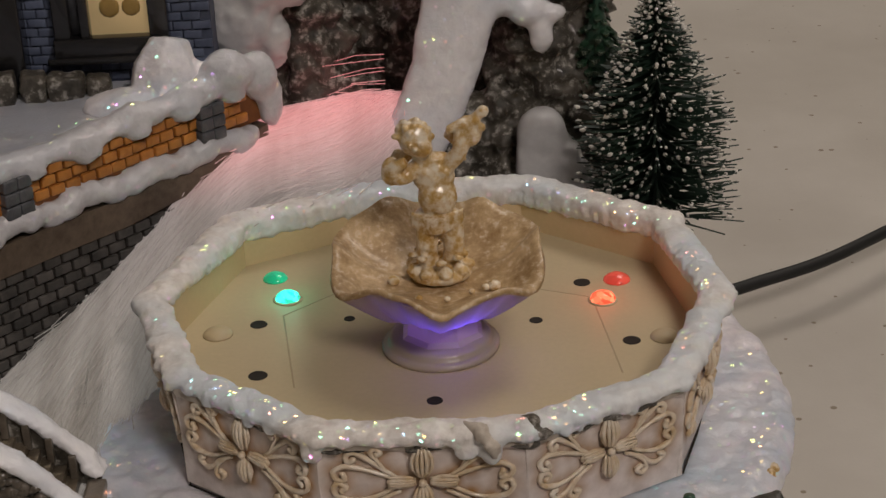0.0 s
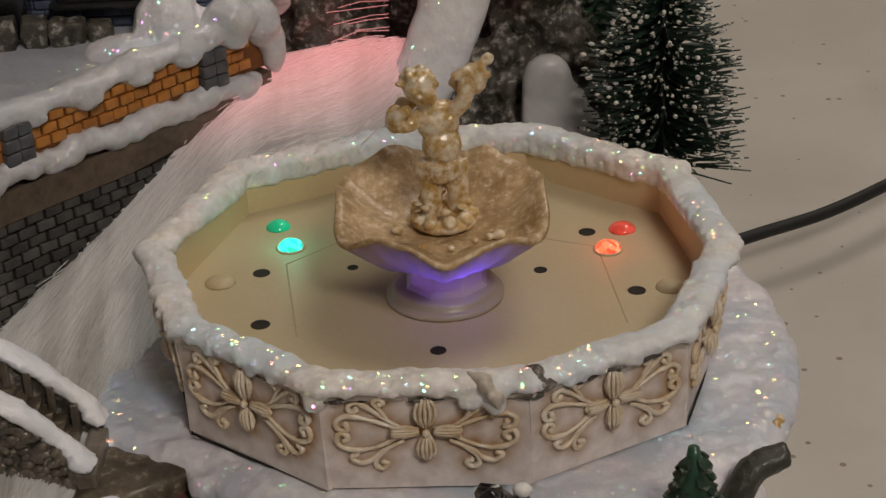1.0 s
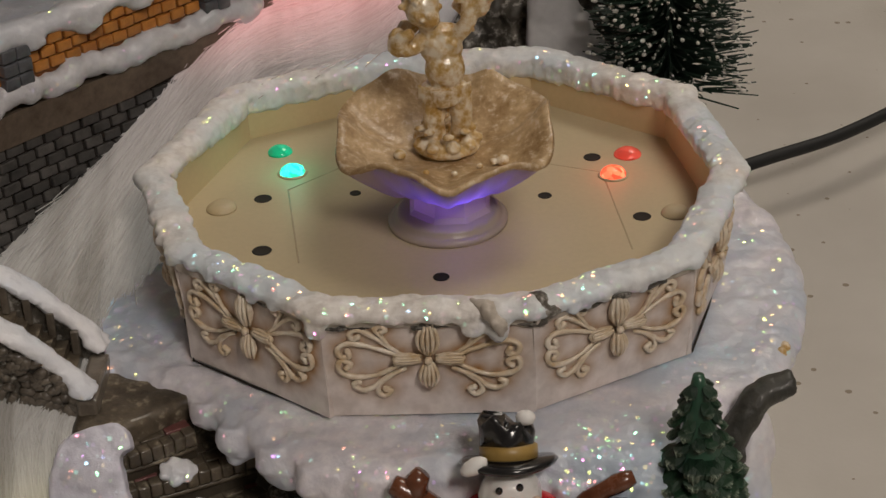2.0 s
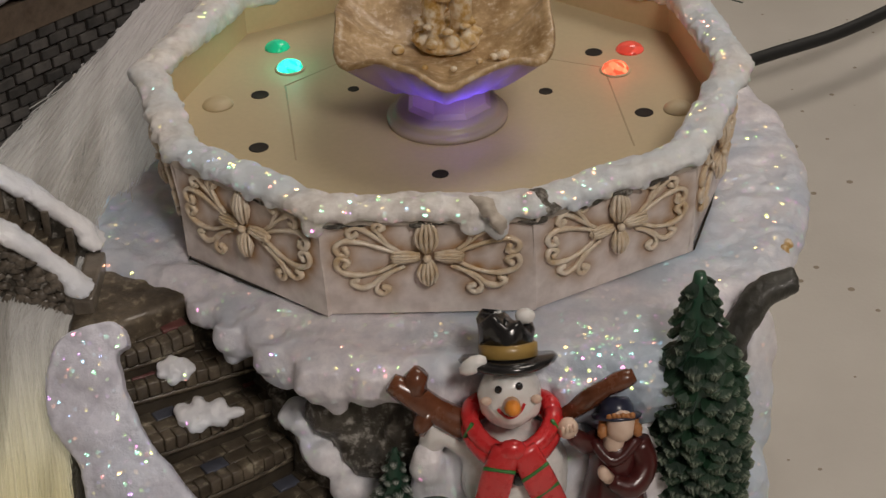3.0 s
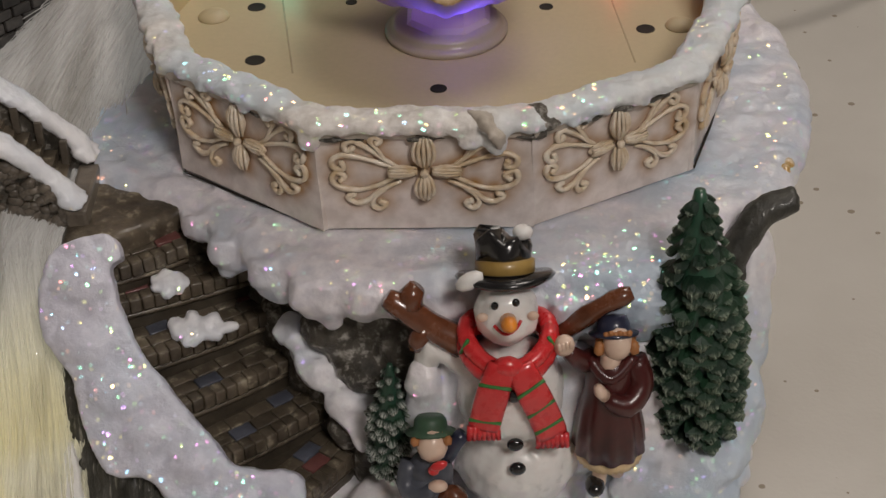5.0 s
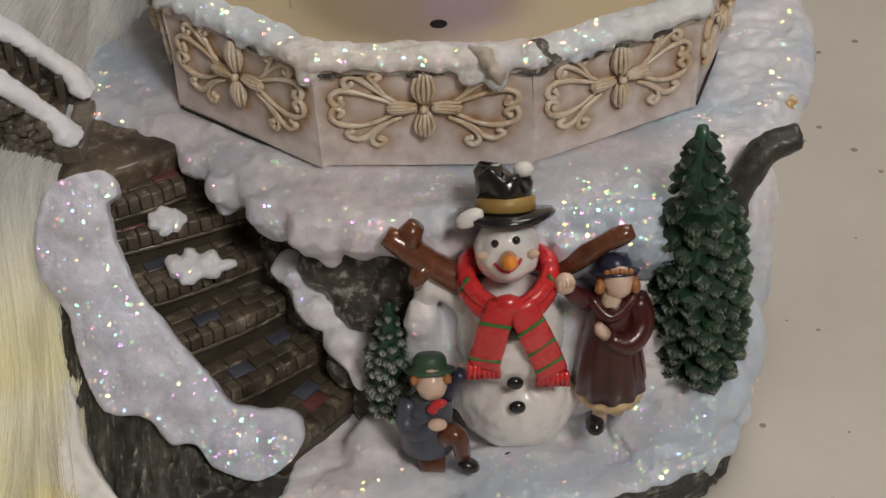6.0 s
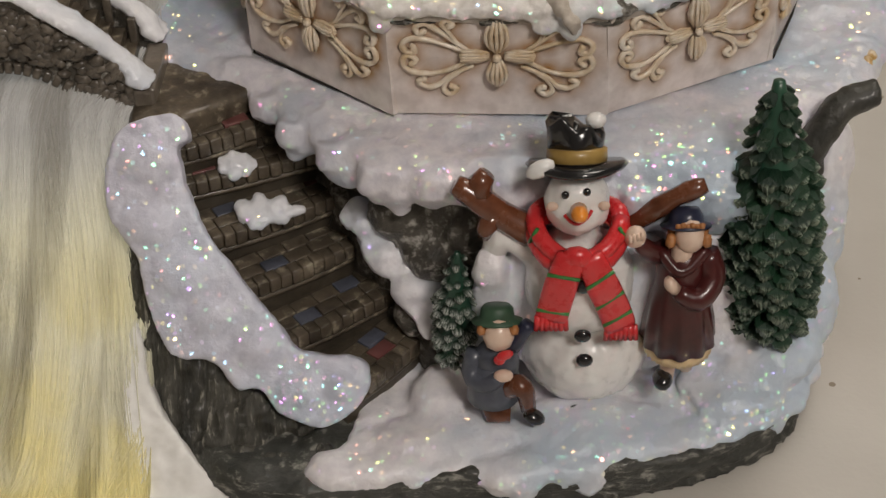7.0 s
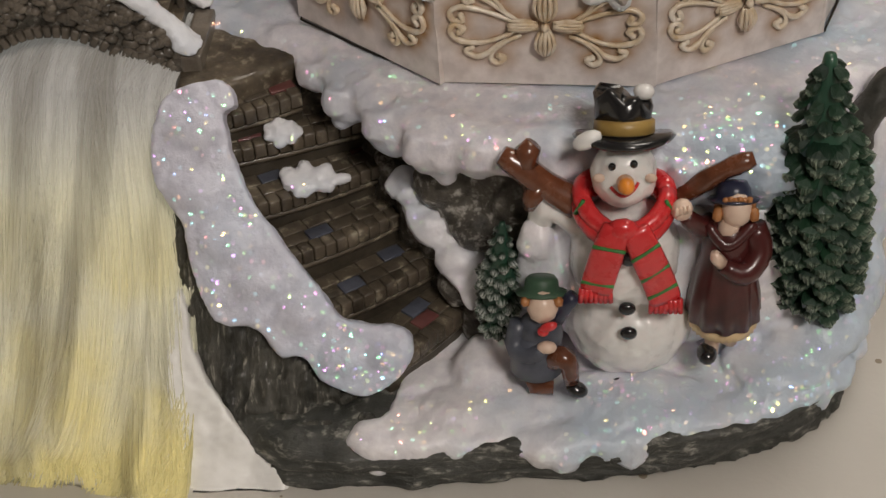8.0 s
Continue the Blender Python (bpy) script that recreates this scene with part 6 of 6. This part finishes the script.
def back_rocks():
    bm = bmesh.new()
    # the last, highest lump is out of view, added to cast shade leftwards
    for c, r in (((-2.6, 8.9, 3.0), (0.9, 0.8, 3.2)), ((-2.3, 9.5, 5.6), (1.6, 0.9, 1.4)), ((0.2, 10.6, 3.0), (3.2, 0.7, 3.6)), ((2.6, 8.7, 1.6), (1.2, 0.8, 3.2)), ((3.0, 9.0, 4.4), (1.2, 0.9, 2.0)), ((1.2, 9.2, 5.6), (1.6, 0.9, 1.3)), ((1.7, 8.2, 0.2), (1.5, 0.7, 1.7)), ((-1.9, 8.9, 0.2), (1.2, 0.6, 1.8)), ((3.6, 8.4, 0.5), (0.6, 0.7, 2.0)), ((-1.6, 10.4, 8.0), (2.0, 1.2, 3.0))):
        ell(bm, c, r, sub=3)
    prism(bm, [(-3.4, 8.1), (4.0, 7.7), (4.3, 10.8), (-3.4, 11)], -1.6, 0.2)
    bm = sculpt(bm, 0.1, 1, 0.25, 0.9, 0.22, 2.2)
    solo("rock_cave", bm, ROCK, (0.4, 9.2, -1.6), "dark brown-black rock cave with a deep opening behind the basin", "rock", kind="structure")
    bm = bmesh.new()
    for p, r in zip(along([(1.1, 7.6, 5.8), (0.9, 7.4, 4.6), (0.65, 7.3, 3.6), (0.35, 7.15, 2.5), (-0.1, 7.0, 1.5), (-0.6, 6.7, 0.6), (-1.1, 6.4, 0.0), (-1.45, 6.2, -0.5)], 24), [0.95, 0.92, 0.9, 0.86, 0.82, 0.8, 0.78, 0.76, 0.74, 0.72, 0.72, 0.7, 0.7, 0.68, 0.66, 0.64, 0.6, 0.56, 0.5, 0.46, 0.42, 0.4, 0.36, 0.32]):
        ell(bm, p, (r * 1.12, 0.5, r))
    for c, r in (((1.7, 7.6, 4.2), (0.6, 0.5, 0.5)), ((2.25, 7.6, 3.85), (0.5, 0.45, 0.42)), ((2.55, 7.55, 3.35), (0.3, 0.3, 0.5)), ((2.8, 7.6, 3.75), (0.35, 0.3, 0.25)), ((1.6, 7.6, 5.0), (0.9, 0.5, 0.7)), ((0.1, 7.2, 3.2), (0.3, 0.3, 0.35))):
        ell(bm, c, r)
    bm = sculpt(bm, 0.08, 3, 0.05, 1.4)
    solo("snow_drape", bm, GLOSS_SNOW, (0.3, 7.0, -1.0), "glossy white snow running down over the rock cave", "snow", kind="structure")
    bm = bmesh.new()
    for k in range(11):
        a = math.pi * k / 10
        ell(bm, (2.5 + 0.18 * math.cos(a), 7.25, 0.95 + 0.5 * math.sin(a)), (0.42, 0.3, 0.3))
    prism(bm, [(1.85, 7.0), (3.4, 6.95), (3.3, 7.5), (1.85, 7.5)], -1.0, 0.8, inset=0.12)
    ell(bm, (2.85, 7.25, 0.5), (0.55, 0.3, 0.6), (0, 35, 0))
    ell(bm, (3.2, 7.2, 0.0), (0.5, 0.3, 0.6))
    bm = sculpt(bm, 0.07, 4, 0.03, 1.5)
    solo("snowy_boulder", bm, GREY_SNOW, (2.5, 7.2, -1.0), "smooth grey-white painted boulder standing behind the basin rim", "boulder")
    bm = bmesh.new()
    for c, r in (((-3.9, 7.6, 4.0), (0.85, 0.6, 0.9)), ((-3.4, 7.6, 4.6), (0.7, 0.6, 0.7)), ((-4.3, 7.7, 4.8), (0.9, 0.6, 0.7)), ((-3.2, 7.6, 3.4), (0.35, 0.4, 0.6)), ((-2.7, 7.7, 4.5), (0.35, 0.35, 0.4)), ((-3.9, 7.8, 2.8), (0.7, 0.6, 1.2))):
        ell(bm, c, r)
    bm = sculpt(bm, 0.08, 2, 0.12, 1.8)
    solo("snowy_boulder", bm, GREY_SNOW, (-3.8, 7.7, 1.5), "rough snow-covered boulder beside the brick house", "boulder")


WALL_LINE = [(-10.4, -1.3), (-9.3, 0.0), (-8.35, 1.0), (-7.35, 2.07), (-6.3, 3.14), (-5.3, 4.2), (-4.25, 5.25), (-3.45, 6.1)]


def retaining_wall():
    w = thing("retaining_wall", (-7, 2.5, -1.5), "curved grey brick retaining wall with brown trim and an orange brick parapet", "wall")
    pts = along([(x, y, 0) for x, y in WALL_LINE], 90)

    def place(s):
        i = s * (len(pts) - 1)
        k = min(int(i), len(pts) - 2)
        p = pts[k].lerp(pts[k + 1], i - k)
        d = (pts[k + 1] - pts[k]).normalized()
        return p, d, Vector((d.y, -d.x, 0))

    def ribbon(bm, z0, z1, out0, out1, mi=0, bottom=None):
        rows = []
        for i in range(60):
            p, d, o = place(i / 59)
            b = bottom(i / 59) if bottom else 0
            rows.append([bm.verts.new(p + o * q + Vector((0, 0, z))) for q, z in ((out1, z0 + b), (out1, z1 + b), (out0, z1 + b), (out0, z0 + b))])
        for a, b in zip(rows, rows[1:]):
            for k in range(4):
                bm.faces.new((a[k], a[(k + 1) % 4], b[(k + 1) % 4], b[k])).material_index = mi
        bm.faces.new(rows[0])
        bm.faces.new(rows[-1][::-1])

    bm = bmesh.new()
    ribbon(bm, -1.6, 1.2, -0.5, 0.0)
    body = part("wall_body", bm, HOLE, w, "dark mortar", smooth=False)
    bm = bmesh.new()
    ribbon(bm, 1.12, 1.75, -0.5, 0.1, bottom=lambda s: 0.35 * max(0, s - 0.6) / 0.4)
    part("trim_band", bm, BRICK_BROWN, w, "smooth brown moulded band", smooth=False)
    bm = bmesh.new()
    ribbon(bm, 2.2, 3.05, -0.5, -0.03)
    parapet = part("parapet", bm, DARK_MORTAR, w, smooth=False)
    rnd = random.Random(9)
    length = sum((b - a).length for a, b in zip(pts, pts[1:]))

    def course(parent, z, h, size, mat, out, s0=0.0, s1=1.0, shift=0.0):
        n = round(length * (s1 - s0) / size)
        for i in range(n):
            s = s0 + (s1 - s0) * (i + 0.5 + shift) / n
            if s > s1:
                continue
            p, d, o = place(s)
            bm = bmesh.new()
            box(bm, p + o * (out + rnd.uniform(-0.02, 0.02)) + Vector((0, 0, z + rnd.uniform(-0.01, 0.01))), (size * 0.88, 0.14, h * 0.84), (0, 0, math.degrees(math.atan2(d.y, d.x)) + rnd.uniform(-2, 2)), bevel=0.025)
            part("brick", bm, mat(s) if callable(mat) else mat, parent)

    for r in range(9):
        course(body, 1.0 - 0.235 * r, 0.235, 0.42, BRICK_GREY, 0.0, 0.1, 0.82, 0.5 * (r % 2))
    pillars = (0.36, 0.82)

    def tone(s):
        return SLATE if min(abs(s - q) for q in pillars) < 0.026 else BRICK_ORANGE

    for r in range(3):
        course(parapet, 2.4 + 0.24 * r, 0.24, 0.36, tone, -0.03 + 0.0, 0.12, 0.93, 0.5 * (r % 2))
    for q in pillars:
        p, d, o = place(q)
        for j in range(6):
            bm = bmesh.new()
            box(bm, p + o * 0.06 + d * (0.16 * (j % 2) * 2 - 0.16) + Vector((0, 0, 2.35 + 0.27 * (j // 2))), (0.31, 0.3, 0.25), (0, 0, math.degrees(math.atan2(d.y, d.x))), bevel=0.04)
            part("pillar_block", bm, SLATE, parapet, "dark slate block")
    # snow on the ledge and along the top
    bm = bmesh.new()
    for i in range(75):
        s = i / 74 * 0.93
        p, d, o = place(s)
        ell(bm, p + o * (0.02 + 0.05 * math.sin(i * 0.9)) + Vector((0, 0, 2.02 + 0.06 * math.sin(i * 0.5))), (0.28, 0.24, 0.26 + 0.06 * math.sin(i * 1.7)))
    bm = sculpt(bm, 0.07, 2, 0.06, 1.8)
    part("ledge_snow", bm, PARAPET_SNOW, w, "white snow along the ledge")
    bm = bmesh.new()
    for i in range(75):
        s = i / 74
        p, d, o = place(s)
        tall = 0.24 + 0.12 * max(0, s - 0.55) + 0.06 * math.sin(i * 0.55)
        ell(bm, p - o * 0.15 + Vector((0, 0, 3.12 + 0.3 * max(0, s - 0.5))), (0.36, 0.4, tall))
        if i % 9 in (2, 3):
            ell(bm, p + o * 0.08 + Vector((0, 0, 2.95 + 0.2 * max(0, s - 0.5))), (0.3, 0.15, 0.2))
    for c, r in (((-4.1, 5.5, 3.5), (0.6, 0.5, 0.45)), ((-3.55, 6.0, 3.2), (0.5, 0.4, 0.55)), ((-3.3, 6.2, 2.6), (0.3, 0.3, 0.7))):
        ell(bm, c, r)
    bm = sculpt(bm, 0.08, 3, 0.06, 1.6)
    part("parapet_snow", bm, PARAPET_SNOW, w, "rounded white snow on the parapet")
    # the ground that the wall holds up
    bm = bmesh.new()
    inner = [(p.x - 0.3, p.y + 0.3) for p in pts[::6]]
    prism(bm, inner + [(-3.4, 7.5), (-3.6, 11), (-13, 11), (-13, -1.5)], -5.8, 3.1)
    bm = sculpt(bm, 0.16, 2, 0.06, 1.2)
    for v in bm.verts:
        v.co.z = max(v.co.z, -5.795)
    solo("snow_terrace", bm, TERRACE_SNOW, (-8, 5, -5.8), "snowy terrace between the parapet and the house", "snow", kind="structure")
    bm = bmesh.new()
    tube(bm, [(-5.35, 5.3, 3.0), (-5.3, 5.45, 3.7), (-5.2, 5.6, 4.25)], [0.85, 0.7, 0.4], 7)
    ell(bm, (-6.1, 4.7, 3.1), (0.9, 0.6, 0.4))
    ell(bm, (-4.6, 5.6, 3.2), (0.7, 0.5, 0.5))
    bm = sculpt(bm, 0.07, 1, 0.05, 2.2)
    solo("snow_mound", bm, SNOW, (-5.4, 5.3, 3.0), "angular heap of greyish snow against the house wall", "snow", kind="structure")


def house():
    h = thing("brick_house", (-7, 6.4, 3.0), "blue-grey brick house with a black window frame and lit pane", "house")
    bm = bmesh.new()
    # wall carried up beyond the view so that it shades the terrace
    box(bm, (-7.2, 6.9, 8.0), (5.6, 1.0, 10.0))
    wall = part("wall", bm, BLUE_MORTAR, h, "dark blue mortar", smooth=False)
    rnd = random.Random(2)
    for r in range(12):
        for k in range(13):
            x = -9.6 + 0.4 * k + 0.2 * (r % 2)
            if x > -4.55:
                continue
            bm = bmesh.new()
            box(bm, (x, 6.38, 3.25 + 0.2 * r), (0.375, 0.1, 0.175), (0, rnd.uniform(-2, 2), 0), bevel=0.02)
            part("brick", bm, BRICK_BLUE, wall)
    bm = bmesh.new()
    box(bm, (-8.6, 6.0, 4.6), (0.75, 0.6, 3.2), bevel=0.06)
    part("corner_post", bm, BLACK, h, "black gloss corner post")
    # unseen cover over the house, added to keep light off the terrace
    bm = bmesh.new()
    box(bm, (-7.4, 6.4, 13.0), (6.4, 4.0, 0.5), (-8, 0, 0), bevel=0.1)
    part("roof", bm, SNOW, h, "unseen snowy eave added above the house to shade the terrace")
    bm = bmesh.new()
    box(bm, (-6.45, 6.16, 3.72), (2.7, 0.55, 0.16), bevel=0.04)
    win = part("window", bm, BLACK, h, "black gloss window with a deep sill")
    for c, s in (((-6.45, 6.22, 3.95), (2.4, 0.5, 0.45)), ((-7.45, 6.24, 5.4), (0.35, 0.42, 2.6)), ((-6.98, 6.24, 5.4), (0.2, 0.4, 2.6)), ((-5.45, 6.24, 5.4), (0.4, 0.42, 2.6)), ((-6.45, 6.24, 6.6), (2.4, 0.42, 0.4))):
        bm = bmesh.new()
        box(bm, c, s, bevel=0.04)
        part("frame_bar", bm, BLACK, win)
    bm = bmesh.new()
    box(bm, (-6.25, 6.27, 5.4), (1.25, 0.06, 2.5))
    pane = part("pane", bm, glowing("warm_lit_pane", (0.85, 0.60, 0.30), 0.22), win, "warm lit window pane")
    for x, z, r, m in ((-6.45, 4.75, (0.22, 0.03, 0.22), GOLD), (-6.0, 4.75, (0.2, 0.03, 0.2), GOLD), (-6.5, 5.05, (0.2, 0.03, 0.14), SCARLET), (-6.05, 5.05, (0.18, 0.03, 0.12), SCARLET)):
        bm = bmesh.new()
        ell(bm, (x, 6.23, z), r)
        part("painted_bell", bm, m, pane, "painted decoration on the pane")
    bm = bmesh.new()
    box(bm, (-7.2, 6.28, 5.4), (0.3, 0.05, 2.4))
    part("pane", bm, SLATE, win, "unlit grey pane")
    for k, (x, w, hgt) in enumerate(((-8.75, 0.7, 0.85), (-8.05, 0.5, 0.8), (-7.4, 0.75, 0.7), (-6.75, 0.5, 0.6), (-9.5, 0.8, 0.9))):
        bm = bmesh.new()
        box(bm, (x, 5.35 + 0.1 * k * (k < 4), 3.0 + hgt / 2 - 0.1), (w, 0.5, hgt), (0, 0, 4), bevel=0.08)
        bm = sculpt(bm, 0.06, 1, 0.06, 2.5)
        part("footing_stone", bm, ROCK, h, "large dark rough footing stone")


def cord():
    bm = bmesh.new()
    tube(bm, along([(4.5, 8.2, -4.8), (6.3, 9.6, -4.55), (7.79, 10.45, -4.5), (9.79, 11.54, -4.5), (11.9, 13.2, -4.5), (15, 16.5, -4.9), (20, 24, -5.5), (30, 34, -5.55)], 40), 0.16, 12)
    solo("power_cord", bm, RUBBER, (7.8, 10.4, -5.8), "round black rubber power cord running across the table", "cable")


def back_pine():
    pine((3.85, 8.3, 1.2), (3.85, 8.3, 3.9), 0.5, 10, "dark green resin pine half hidden behind the bottle-brush tree", 31)


room()
folding_table()
terrain()
fountain_basin()
lamp_bulb(-2.9, 1.85, (0.05, 1.0, 0.68), "green_lamp", "small lit green lamp bulb in the basin floor")
lamp_bulb(3.2, 1.15, (1.0, 0.13, 0.06), "red_lamp", "small lit red lamp bulb in the basin floor")
bowl_fountain()
cherub()
stairs()
banisters()
bridge()
river()
snowman()
woman()
boy()
pine((3.84, -6.6, -4.0), (3.73, -6.45, 0.42), 0.74, 20, "dark green resin pine tree with frosted scale leaves", 3)
pine((-1.07, -7.05, -4.3), (-0.99, -6.95, -2.25), 0.36, 11, "small dark green resin pine dusted with snow", 6, SNOWY_LEAF)
log()
bottle_brush_tree()
back_rocks()
back_pine()
retaining_wall()
house()
cord()
